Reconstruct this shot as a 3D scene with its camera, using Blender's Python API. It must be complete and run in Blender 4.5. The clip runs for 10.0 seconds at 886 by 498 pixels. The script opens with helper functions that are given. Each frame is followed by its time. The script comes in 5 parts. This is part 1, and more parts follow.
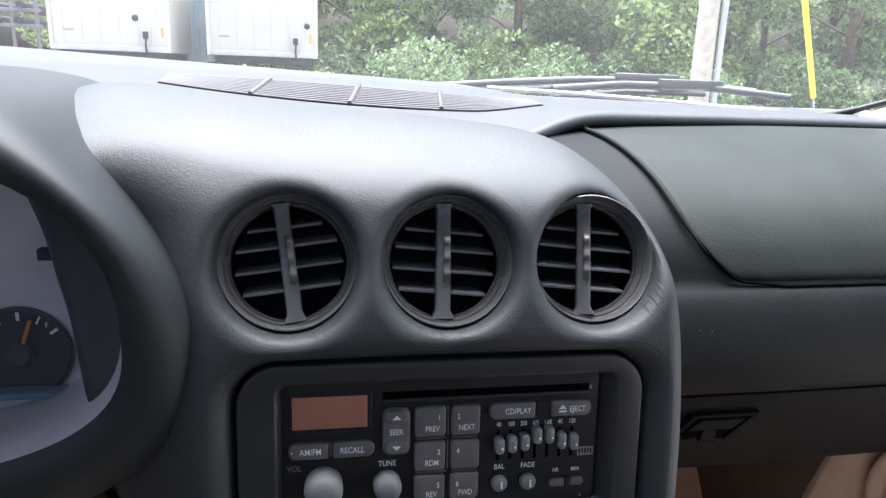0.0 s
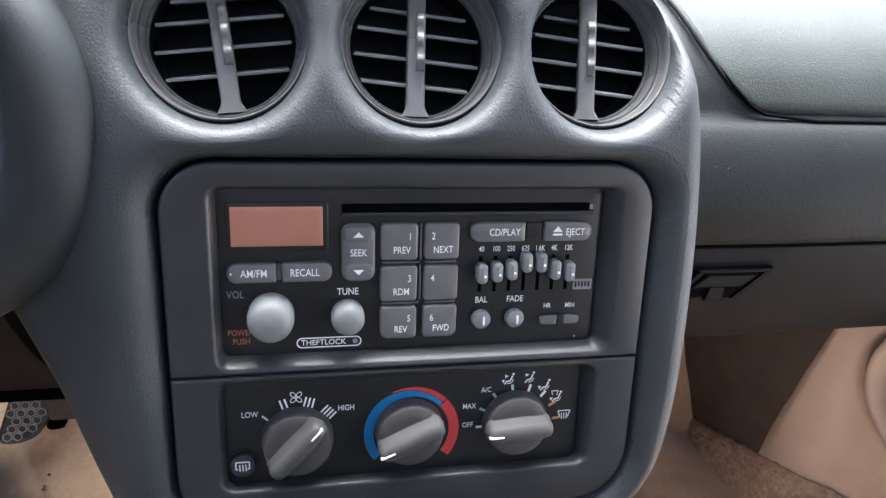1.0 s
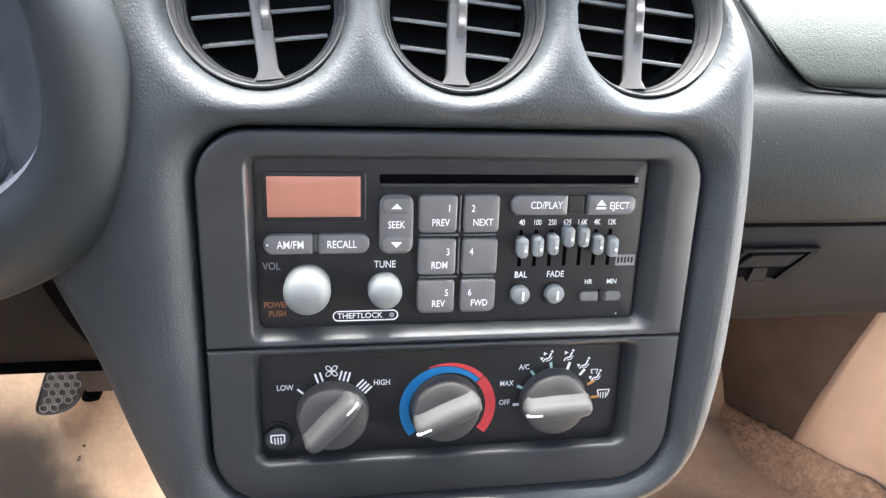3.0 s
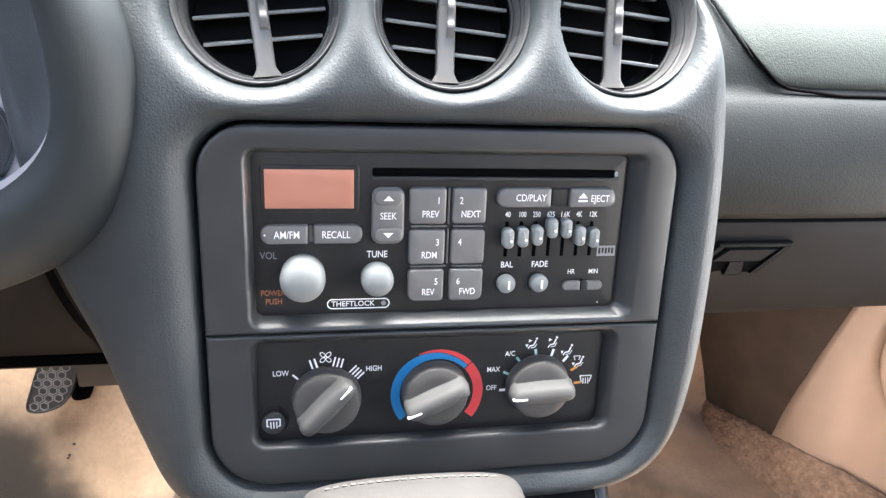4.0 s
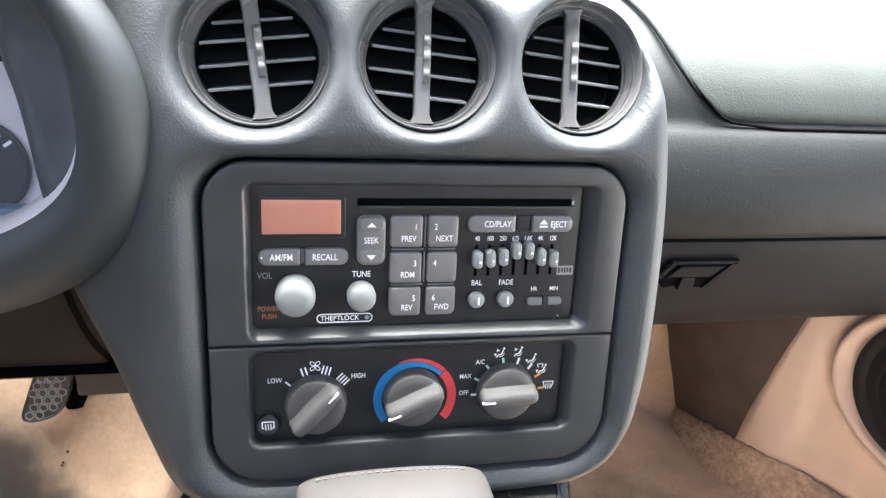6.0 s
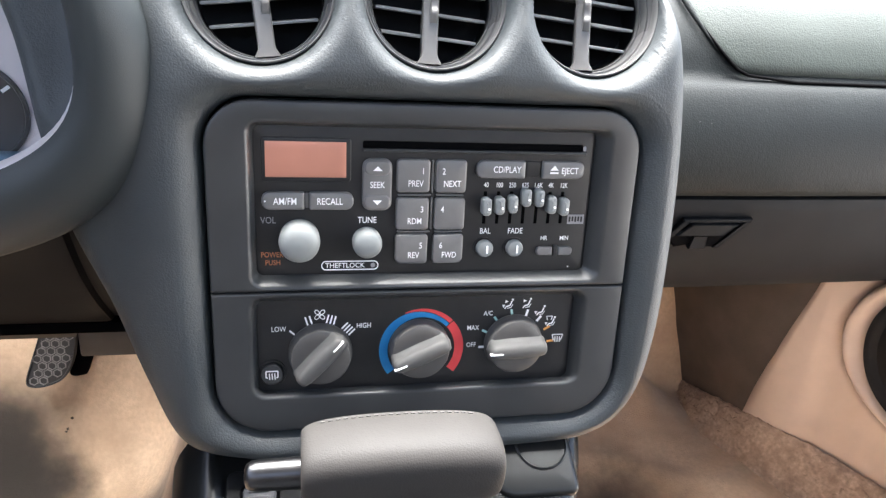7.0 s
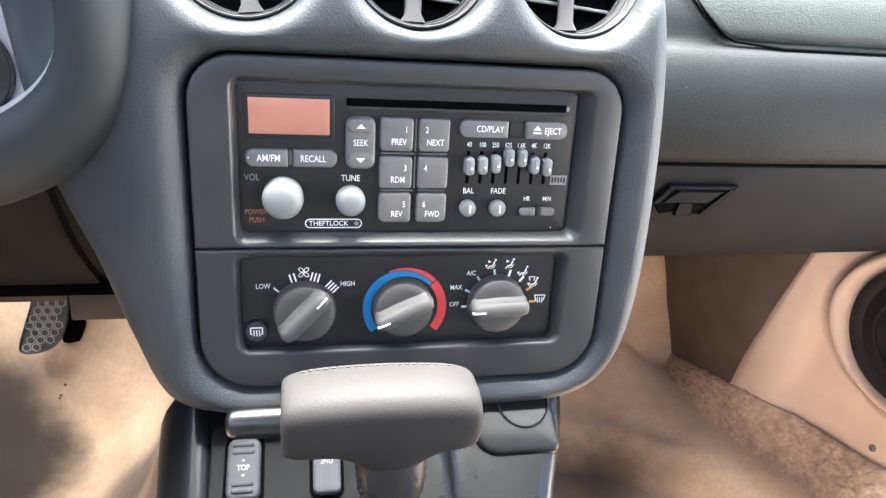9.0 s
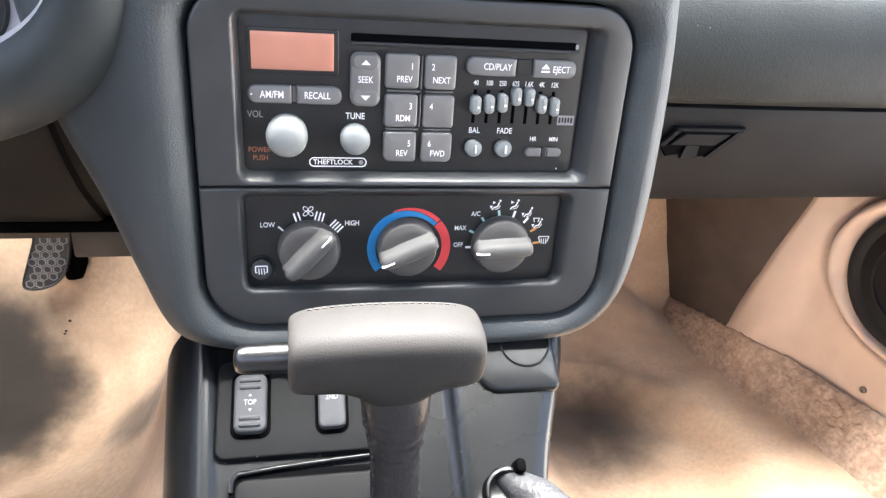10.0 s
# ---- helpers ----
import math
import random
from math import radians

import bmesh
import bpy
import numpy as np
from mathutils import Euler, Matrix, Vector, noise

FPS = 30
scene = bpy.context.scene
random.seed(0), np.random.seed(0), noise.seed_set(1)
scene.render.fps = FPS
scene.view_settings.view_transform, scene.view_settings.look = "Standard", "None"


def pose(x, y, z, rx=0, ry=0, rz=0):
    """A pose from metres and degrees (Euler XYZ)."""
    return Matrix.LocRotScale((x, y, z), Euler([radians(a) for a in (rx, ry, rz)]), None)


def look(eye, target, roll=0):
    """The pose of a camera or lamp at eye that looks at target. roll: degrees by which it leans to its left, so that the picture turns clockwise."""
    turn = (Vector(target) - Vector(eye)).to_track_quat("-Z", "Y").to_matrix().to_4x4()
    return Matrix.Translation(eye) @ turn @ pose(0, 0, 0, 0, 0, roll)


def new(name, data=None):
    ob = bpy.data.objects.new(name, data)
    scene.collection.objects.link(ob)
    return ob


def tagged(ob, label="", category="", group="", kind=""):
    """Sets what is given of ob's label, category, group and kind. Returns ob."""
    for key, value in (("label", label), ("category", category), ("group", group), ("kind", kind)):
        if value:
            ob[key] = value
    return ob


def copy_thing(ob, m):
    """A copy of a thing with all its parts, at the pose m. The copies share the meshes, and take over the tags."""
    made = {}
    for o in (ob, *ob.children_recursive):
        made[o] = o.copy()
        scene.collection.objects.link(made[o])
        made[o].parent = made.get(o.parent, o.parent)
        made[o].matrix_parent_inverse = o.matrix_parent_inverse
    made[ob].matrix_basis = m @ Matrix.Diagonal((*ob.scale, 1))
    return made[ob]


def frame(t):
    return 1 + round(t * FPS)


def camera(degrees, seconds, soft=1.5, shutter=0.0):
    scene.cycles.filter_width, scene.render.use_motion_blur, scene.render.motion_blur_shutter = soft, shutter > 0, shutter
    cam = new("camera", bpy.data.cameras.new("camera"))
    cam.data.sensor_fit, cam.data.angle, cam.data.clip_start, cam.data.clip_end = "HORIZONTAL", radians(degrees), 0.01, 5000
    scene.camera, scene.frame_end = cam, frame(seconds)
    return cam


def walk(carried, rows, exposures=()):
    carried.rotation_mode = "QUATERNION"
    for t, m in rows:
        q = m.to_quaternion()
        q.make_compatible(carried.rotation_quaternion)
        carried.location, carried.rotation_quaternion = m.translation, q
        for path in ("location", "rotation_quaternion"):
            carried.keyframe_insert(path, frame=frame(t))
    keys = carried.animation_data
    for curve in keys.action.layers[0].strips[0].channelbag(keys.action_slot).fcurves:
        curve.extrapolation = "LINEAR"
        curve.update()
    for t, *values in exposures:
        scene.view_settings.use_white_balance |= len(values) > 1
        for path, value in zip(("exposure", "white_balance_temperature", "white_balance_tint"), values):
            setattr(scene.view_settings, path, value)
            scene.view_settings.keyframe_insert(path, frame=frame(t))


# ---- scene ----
cam = camera(65.9, 10.0, soft=1.35)
METRES, TILT, LEAN, TURN = 0.29, -15.0, -2.2, -9.9
EYE = (-0.0771, -0.3757, 0.8936)
ROWS = [
    (0.0, 0.0, 0.0, 0.0, -0.0, 0.0, 0.0),
    (0.5, 0.0305, 0.1413, -0.1839, -1.7, -2.96, -0.17),
    (1.0, 0.0238, 0.2454, -0.2568, -1.2, -5.74, -0.53),
    (1.5, 0.0026, 0.2597, -0.2683, 0.01, -6.56, -0.78),
    (2.0, 0.0054, 0.2695, -0.2903, 0.76, -7.17, -0.87),
    (2.5, 0.0043, 0.2766, -0.2751, 1.05, -7.34, -0.86),
    (4.0, -0.0059, 0.2138, -0.2974, -0.22, -6.74, -0.98),
    (4.5, 0.0209, 0.1055, -0.2833, -1.21, -6.52, -1.04),
    (5.0, 0.0126, 0.0749, -0.2929, -1.68, -6.06, -1.08),
    (5.5, 0.0067, 0.051, -0.2451, -1.76, -5.68, -1.06),
    (7.0, 0.0023, 0.0812, -0.3378, -1.2, -7.19, -1.29),
    (7.5, 0.0313, 0.0697, -0.3887, -1.62, -7.74, -1.47),
    (8.0, 0.0366, 0.069, -0.3888, -1.67, -8.09, -1.58),
    (8.5, 0.0405, 0.0525, -0.3728, -1.73, -8.22, -1.62),
    (9.0, 0.0336, 0.0614, -0.3798, -1.33, -8.8, -1.72),
    (9.5, 0.0253, 0.0634, -0.3884, -1.26, -10.64, -1.87),
    (10.0, 0.0214, 0.0634, -0.3835, -1.32, -13.68, -2.31),
]
EXPOSURES = [(0.0, 1.2, 6150, 14), (0.5, 1.88, 6150, 14), (1.0, 2.56, 6200, 13), (1.5, 3.12, 6350, 11), (2.5, 3.5, 6500, 10), (4.0, 3.55, 6500, 10), (5.5, 3.5, 6500, 10), (7.0, 3.25, 6500, 10), (8.0, 3.5, 6450, 10), (9.0, 3.64, 6450, 10), (10.0, 3.7, 6500, 10)]
walk(cam, [(t, pose(*EYE, TILT, LEAN, TURN) @ pose(METRES * x, METRES * y, METRES * z, 90 + pitch, roll, yaw)) for t, x, y, z, yaw, pitch, roll in ROWS], EXPOSURES)

# ---- light: a bright overcast day, daylight through the glass and an open door ----
world = bpy.data.worlds.new("sky")
scene.world = world
world.use_nodes = True
wn = world.node_tree
sky = wn.nodes.new("ShaderNodeTexSky")
sky.sky_type = "NISHITA"
sky.sun_disc = False
sky.sun_elevation = radians(78)
sky.sun_rotation = radians(-15)
sky.air_density, sky.dust_density, sky.ozone_density = 1.0, 7.0, 1.0
wn.nodes["Background"].inputs["Strength"].default_value = 0.11
wn.links.new(sky.outputs["Color"], wn.nodes["Background"].inputs["Color"])
sun_data = bpy.data.lights.new("sun", "SUN")
sun_data.energy = 10.0
sun_data.angle = radians(76)
sun_data.color = (0.98, 0.98, 1.0)
sun = new("sun", sun_data)
sun.matrix_world = look((0.05, 0.7, 4.8), (0, 0, 0))


# ---- materials ----
def material(name, base, rough=0.5, metal=0.0, var=0.15, scale=60.0, bump=0.0, bump_scale=900.0, spec=0.5, coat=0.0, stain=None, stain_scale=6.0, kind="noise", sheen=0.0):
    m = bpy.data.materials.new(name)
    m.use_nodes = True
    t = m.node_tree
    b = t.nodes["Principled BSDF"]
    b.inputs["Metallic"].default_value = metal
    b.inputs["Specular IOR Level"].default_value = spec
    b.inputs["Coat Weight"].default_value = coat
    b.inputs["Sheen Weight"].default_value = sheen
    co = t.nodes.new("ShaderNodeTexCoord")
    n1 = t.nodes.new("ShaderNodeTexNoise")
    n1.inputs["Scale"].default_value = scale
    n1.inputs["Detail"].default_value = 6
    t.links.new(co.outputs["Object"], n1.inputs["Vector"])
    r = t.nodes.new("ShaderNodeValToRGB")
    r.color_ramp.elements[0].position, r.color_ramp.elements[1].position = 0.3, 0.7
    r.color_ramp.elements[0].color = (*[c * (1 - var) for c in base], 1)
    r.color_ramp.elements[1].color = (*[min(1, c * (1 + var)) for c in base], 1)
    t.links.new(n1.outputs["Fac"], r.inputs["Fac"])
    colour = r.outputs["Color"]
    if stain:
        n3 = t.nodes.new("ShaderNodeTexNoise")
        n3.inputs["Scale"].default_value = stain_scale
        n3.inputs["Detail"].default_value = 5
        t.links.new(co.outputs["Object"], n3.inputs["Vector"])
        r3 = t.nodes.new("ShaderNodeValToRGB")
        r3.color_ramp.elements[0].position, r3.color_ramp.elements[1].position = 0.45, 0.75
        t.links.new(n3.outputs["Fac"], r3.inputs["Fac"])
        mix = t.nodes.new("ShaderNodeMix")
        mix.data_type = "RGBA"
        mix.inputs["B"].default_value = (*stain, 1)
        t.links.new(r3.outputs["Color"], mix.inputs["Factor"])
        t.links.new(colour, mix.inputs["A"])
        colour = mix.outputs["Result"]
    t.links.new(colour, b.inputs["Base Color"])
    n2 = t.nodes.new("ShaderNodeTexNoise")
    n2.inputs["Scale"].default_value = 9.0
    n2.inputs["Detail"].default_value = 4
    t.links.new(co.outputs["Object"], n2.inputs["Vector"])
    mr = t.nodes.new("ShaderNodeMapRange")
    mr.inputs["To Min"].default_value, mr.inputs["To Max"].default_value = rough - 0.06, rough + 0.08
    t.links.new(n2.outputs["Fac"], mr.inputs["Value"])
    t.links.new(mr.outputs["Result"], b.inputs["Roughness"])
    if bump:
        if kind == "leather":
            g = t.nodes.new("ShaderNodeTexVoronoi")
            g.feature = "DISTANCE_TO_EDGE"
            g.inputs["Scale"].default_value = bump_scale
            warp = t.nodes.new("ShaderNodeTexNoise")
            warp.inputs["Scale"].default_value = bump_scale * 0.6
            t.links.new(co.outputs["Object"], warp.inputs["Vector"])
            add = t.nodes.new("ShaderNodeMix")
            add.data_type = "VECTOR"
            add.inputs["Factor"].default_value = 0.0025
            t.links.new(co.outputs["Object"], add.inputs["A"])
            t.links.new(warp.outputs["Color"], add.inputs["B"])
            t.links.new(add.outputs["Result"], g.inputs["Vector"])
            lim = t.nodes.new("ShaderNodeMapRange")
            lim.inputs["From Max"].default_value = 0.25
            t.links.new(g.outputs["Distance"], lim.inputs["Value"])
            fold = t.nodes.new("ShaderNodeTexNoise")
            fold.inputs["Scale"].default_value, fold.inputs["Detail"].default_value = bump_scale * 0.45, 4
            t.links.new(co.outputs["Object"], fold.inputs["Vector"])
            both = t.nodes.new("ShaderNodeMath")
            both.operation = "MULTIPLY_ADD"
            both.inputs[1].default_value = 1.5
            t.links.new(fold.outputs["Fac"], both.inputs[0])
            t.links.new(lim.outputs["Result"], both.inputs[2])
            out = both.outputs["Value"]
        else:
            g = t.nodes.new("ShaderNodeTexNoise")
            g.inputs["Scale"].default_value = bump_scale
            g.inputs["Detail"].default_value = 3
            t.links.new(co.outputs["Object"], g.inputs["Vector"])
            out = g.outputs["Fac"]
        bp = t.nodes.new("ShaderNodeBump")
        bp.inputs["Strength"].default_value = bump
        bp.inputs["Distance"].default_value = 0.001
        t.links.new(out, bp.inputs["Height"])
        t.links.new(bp.outputs["Normal"], b.inputs["Normal"])
    return m


def plain(name, base, rough=0.5, metal=0.0):
    return material(name, base, rough, metal, var=0.06, scale=200)


VINYL = material("dash vinyl", (0.0275, 0.0335, 0.0362), 0.55, var=0.14, scale=14, bump=0.14, bump_scale=540, kind="leather", stain=(0.032, 0.0385, 0.041), stain_scale=9, spec=0.55)
HOOD = material("hood vinyl", (0.018, 0.0226, 0.0244), 0.5, var=0.1, scale=14, bump=0.07, bump_scale=900, kind="leather", stain=(0.0185, 0.022, 0.0238), stain_scale=7, spec=0.34)
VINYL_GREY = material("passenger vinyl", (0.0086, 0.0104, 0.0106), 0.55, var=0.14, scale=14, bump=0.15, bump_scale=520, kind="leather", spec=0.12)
LID = material("airbag lid vinyl", (0.0215, 0.0265, 0.0238), 0.58, var=0.14, scale=14, bump=0.22, bump_scale=480, kind="leather", stain=(0.025, 0.0305, 0.0275), stain_scale=8, spec=0.13)
PLASTIC = material("fascia plastic", (0.0295, 0.0315, 0.0328), 0.33, var=0.1, scale=40, bump=0.06, bump_scale=2500)
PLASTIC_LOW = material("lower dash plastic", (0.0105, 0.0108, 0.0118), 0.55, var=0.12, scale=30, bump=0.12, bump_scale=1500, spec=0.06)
BLACK = material("radio black", (0.0172, 0.0172, 0.0174), 0.34, var=0.15, scale=80, bump=0.03, bump_scale=2500, spec=0.35)
DARK = material("slot black", (0.0012, 0.0012, 0.0015), 0.8, var=0.06, scale=200, spec=0.03)
DUCT = material("duct black", (0.006, 0.0065, 0.0075), 0.6, spec=0.1)
GRILLE = material("defroster grille grey", (0.045, 0.046, 0.05), 0.5, var=0.1, scale=60)
VENT = material("vent plastic", (0.095, 0.095, 0.094), 0.27, var=0.1, scale=60)
BAR = material("vent bar", (0.115, 0.114, 0.112), 0.27, var=0.08, scale=60)
SLAT = material("vent slat", (0.22, 0.23, 0.235), 0.3, var=0.1, scale=60)
BUTTON = material("button rubber grey", (0.14, 0.137, 0.132), 0.3, var=0.07, scale=90, bump=0.04, bump_scale=2500, spec=0.5)
SILVER = material("knob silver grey", (0.20, 0.212, 0.208), 0.42, var=0.05, scale=90, spec=0.3)
KNOB = material("climate knob grey", (0.072, 0.069, 0.065), 0.38, var=0.07, scale=90, bump=0.03, bump_scale=2500, spec=0.3)
PRINT = plain("printed white", (0.85, 0.85, 0.84), 0.5)
PRINT_DIM = plain("printed grey", (0.25, 0.245, 0.255), 0.5)
PRINT_ORANGE = plain("printed orange", (0.33, 0.12, 0.05), 0.5)
TICK_GREEN = plain("printed pale green", (0.35, 0.56, 0.53), 0.5)
TICK_ORANGE = plain("printed amber", (0.7, 0.3, 0.07), 0.5)
RED = plain("printed red", (0.60, 0.045, 0.05), 0.45)
BLUE = plain("printed blue", (0.006, 0.175, 0.41), 0.45)
SCREEN = material("display brown", (0.62, 0.29, 0.21), 0.42, 0.85, var=0.05, scale=30)
LEATHER = material("shifter leather", (0.035, 0.033, 0.031), 0.52, var=0.1, scale=25, bump=0.1, bump_scale=700, kind="leather", spec=0.1)
GRIP_LEATHER = material("wrinkled grip leather", (0.042, 0.043, 0.045), 0.4, var=0.12, scale=40, bump=0.9, bump_scale=330, spec=0.35)
STEM = material("shiny creased leather", (0.024, 0.0225, 0.0225), 0.36, var=0.15, scale=60, bump=0.6, bump_scale=210, spec=0.3)
STITCH = plain("stitching", (0.038, 0.036, 0.034), 0.7)
CHROME = plain("satin chrome", (0.07, 0.07, 0.072), 0.3, 1.0)
CONSOLE_PLASTIC = material("console plastic", (0.0048, 0.0056, 0.0061), 0.27, var=0.1, scale=40, bump=0.05, bump_scale=2500, spec=0.38)
PLATE = material("switch plate black", (0.0075, 0.0078, 0.008), 0.5, var=0.1, scale=40, spec=0.08)
SWITCH = material("switch grey", (0.05, 0.052, 0.055), 0.5, var=0.08, scale=60, bump=0.04, bump_scale=2500, spec=0.15)
GRIP = material("climate grip grey", (0.09, 0.088, 0.083), 0.45, var=0.06, scale=90, spec=0.25)
# dark brown for the side panel's far end: shade put into the colour
SHADE_BROWN = material("shade brown", (0.105, 0.088, 0.076), 0.95, var=0.12, scale=25, bump=0.4, bump_scale=400, spec=0.05)
CARPET = material("beige carpet", (0.58, 0.418, 0.283), 0.9, var=0.10, scale=160, bump=0.6, bump_scale=500, spec=0.1, stain=(0.44, 0.308, 0.205), stain_scale=9, sheen=0.2)
CARPET_DARK = material("worn brown carpet", (0.44, 0.33, 0.25), 0.95, var=0.25, scale=200, bump=1.0, bump_scale=220, spec=0.1, sheen=0.1, stain=(0.27, 0.195, 0.15), stain_scale=60)
BEIGE = material("beige trim", (0.56, 0.452, 0.378), 0.5, var=0.06, scale=30, bump=0.1, bump_scale=1400, stain=(0.51, 0.405, 0.335), stain_scale=5)
RUBBER = material("pedal rubber", (0.03, 0.03, 0.031), 0.5, var=0.2, scale=90)
TREAD = material("worn tread", (0.16, 0.155, 0.15), 0.5, var=0.25, scale=120)
SPEAKER = material("speaker mesh", (0.011, 0.0115, 0.013), 0.65, var=0.1, scale=900, bump=0.4, bump_scale=1800, spec=0.25)
POD_GREY = material("instrument surround grey", (0.62, 0.60, 0.61), 0.4, var=0.08, scale=30, bump=0.05, bump_scale=1500)
STEEL = plain("bolt steel", (0.3, 0.28, 0.25), 0.4, 0.8)

COVER = bpy.data.materials.new("clear cover")
COVER.use_nodes = True
ct = COVER.node_tree
ct.nodes.remove(ct.nodes["Principled BSDF"])
cover_clear, cover_gloss, cover_mix = (ct.nodes.new(k) for k in ("ShaderNodeBsdfTransparent", "ShaderNodeBsdfGlossy", "ShaderNodeMixShader"))
cover_clear.inputs["Color"].default_value = (0.93, 0.93, 0.94, 1)
cover_gloss.inputs["Roughness"].default_value = 0.12
cover_mix.inputs["Fac"].default_value = 0.02
ct.links.new(cover_clear.outputs["BSDF"], cover_mix.inputs[1])
ct.links.new(cover_gloss.outputs["BSDF"], cover_mix.inputs[2])
ct.links.new(cover_mix.outputs["Shader"], ct.nodes["Material Output"].inputs["Surface"])

# ---- mesh helpers (millimetres in, metres out) ----
K = 0.001
FASCIA = pose(0, 0, 0.70, -5.8, 0, 0)


def thing(name, label, category, group="", kind="", matrix=None):
    ob = new(name)
    ob.empty_display_size = 0.02
    if matrix is not None:
        ob.matrix_world = matrix
    return tagged(ob, label, category, group, kind)


def part_mesh(name, me, mat, parent, label=""):
    ob = new(name, me)
    me.materials.clear()
    me.materials.append(mat)
    if parent is not None:
        ob.parent = parent
    return tagged(ob, label)


def part(name, bm, mat, parent, label="", smooth=40):
    bmesh.ops.recalc_face_normals(bm, faces=bm.faces)
    me = bpy.data.meshes.new(name)
    bm.to_mesh(me)
    bm.free()
    shade(me, smooth)
    return part_mesh(name, me, mat, parent, label)


def shade(me, angle=40):
    me.polygons.foreach_set("use_smooth", [True] * len(me.polygons))
    me.set_sharp_from_angle(angle=radians(angle))


def mesh_of(name, verts, faces, angle=40):
    me = bpy.data.meshes.new(name)
    me.from_pydata([tuple(v) for v in verts], [], faces)
    me.update()
    bm = bmesh.new()
    bm.from_mesh(me)
    bmesh.ops.remove_doubles(bm, verts=bm.verts, dist=1e-6)
    bmesh.ops.recalc_face_normals(bm, faces=bm.faces)
    bm.to_mesh(me)
    bm.free()
    shade(me, angle)
    return me


def grid(name, P, mat, parent, close_u=False, close_v=False, label="", angle=40, caps=False):
    """P: array (nu, nv, 3) in metres."""
    P = np.asarray(P, float)
    nu, nv = P.shape[:2]
    f = []
    for i in range(nu if close_u else nu - 1):
        for j in range(nv if close_v else nv - 1):
            i2, j2 = (i + 1) % nu, (j + 1) % nv
            f.append((i * nv + j, i2 * nv + j, i2 * nv + j2, i * nv + j2))
    if caps and close_v:
        f.append(tuple(range(nv)))
        f.append(tuple((nu - 1) * nv + j for j in range(nv - 1, -1, -1)))
    return part_mesh(name, mesh_of(name, P.reshape(-1, 3), f, angle), mat, parent, label)


def rrect(x0, x1, z0, z1, r, n=8):
    """A rounded rectangle as (x, z) points; r: one radius or four (bottom left, bottom right, top right, top left)."""
    r = [r] * 4 if not isinstance(r, (tuple, list)) else list(r)
    pts = []
    for k, (cx, cz, a0) in enumerate(((x0, z0, 180), (x1, z0, 270), (x1, z1, 0), (x0, z1, 90))):
        q = r[k]
        ox = cx + q if cx == x0 else cx - q
        oz = cz + q if cz == z0 else cz - q
        for i in range(n + 1):
            a = radians(a0 + 90 * i / n)
            pts.append((ox + q * math.cos(a), oz + q * math.sin(a)))
    return pts


def loft(rings):
    """rings: [(outline (x, z) in mm, y in mm)]; the same count of points in each."""
    return np.array([[(x * K, y * K, z * K) for x, z in o] for o, y in rings])


def plate(name, x0, x1, z0, z1, front, back, r, mat, parent, edge=1.0, label="", bulge=0.0):
    """A rounded plate facing -y, from y=front to y=back, with softened front edges."""
    r4 = [r] * 4 if not isinstance(r, (tuple, list)) else list(r)
    rings = [(rrect(x0, x1, z0, z1, r4), back)]
    for k in range(5):
        a = radians(90 * k / 4)
        i = edge * (1 - math.cos(a))
        rings.append((rrect(x0 + i, x1 - i, z0 + i, z1 - i, [max(q - i, 0.15) for q in r4]), front + edge * (1 - math.sin(a))))
    i = edge + min(x1 - x0, z1 - z0) * 0.22
    rings.append((rrect(x0 + i, x1 - i, z0 + i, z1 - i, [max(q - i, 0.1) for q in r4]), front - bulge))
    return grid(name, loft(rings), mat, parent, close_v=True, caps=True, label=label)


def lathe(name, profile, mat, parent, n=40, centre=(0, 0, 0), label="", angle=40):
    """profile: (radius, y) in mm, round an axis along y."""
    P = []
    for i in range(n):
        a = 2 * math.pi * i / n
        P.append([((centre[0] + r * math.cos(a)) * K, (centre[1] + y) * K, (centre[2] + r * math.sin(a)) * K) for r, y in profile])
    return grid(name, np.array(P), mat, parent, close_u=True, label=label, angle=angle)


def box(bm, x0, x1, y0, y1, z0, z1, bevel=0.0, seg=2, m=None):
    made = bmesh.ops.create_cube(bm, size=1)["verts"]
    for v in made:
        v.co = Vector(((x0 + x1) / 2 + v.co.x * (x1 - x0), (y0 + y1) / 2 + v.co.y * (y1 - y0), (z0 + z1) / 2 + v.co.z * (z1 - z0))) * K
    if bevel:
        ed = list({e for v in made for e in v.link_edges})
        made = bmesh.ops.bevel(bm, geom=ed, offset=bevel * K, segments=seg, affect="EDGES", profile=0.5)["verts"]
    if m is not None:
        bmesh.ops.transform(bm, matrix=m, verts=[v for v in made if v.is_valid])
    return bm


def tube(name, path, radius, mat, parent, n=10, label=""):
    """A round bar along points in mm; radius a number or one for each point."""
    pts = [Vector(p) for p in path]
    rad = [radius] * len(pts) if isinstance(radius, (int, float)) else radius
    P = []
    for i, p in enumerate(pts):
        d = (pts[min(i + 1, len(pts) - 1)] - pts[max(i - 1, 0)]).normalized()
        a = d.orthogonal().normalized() if i == 0 else (a - d * a.dot(d)).normalized()
        b = d.cross(a)
        P.append([(p + (a * math.cos(t) + b * math.sin(t)) * rad[i]) * K for t in [2 * math.pi * k / n for k in range(n)]])
    return grid(name, np.array([[tuple(q) for q in ring] for ring in P]), mat, parent, close_v=True, caps=True, label=label, angle=60)


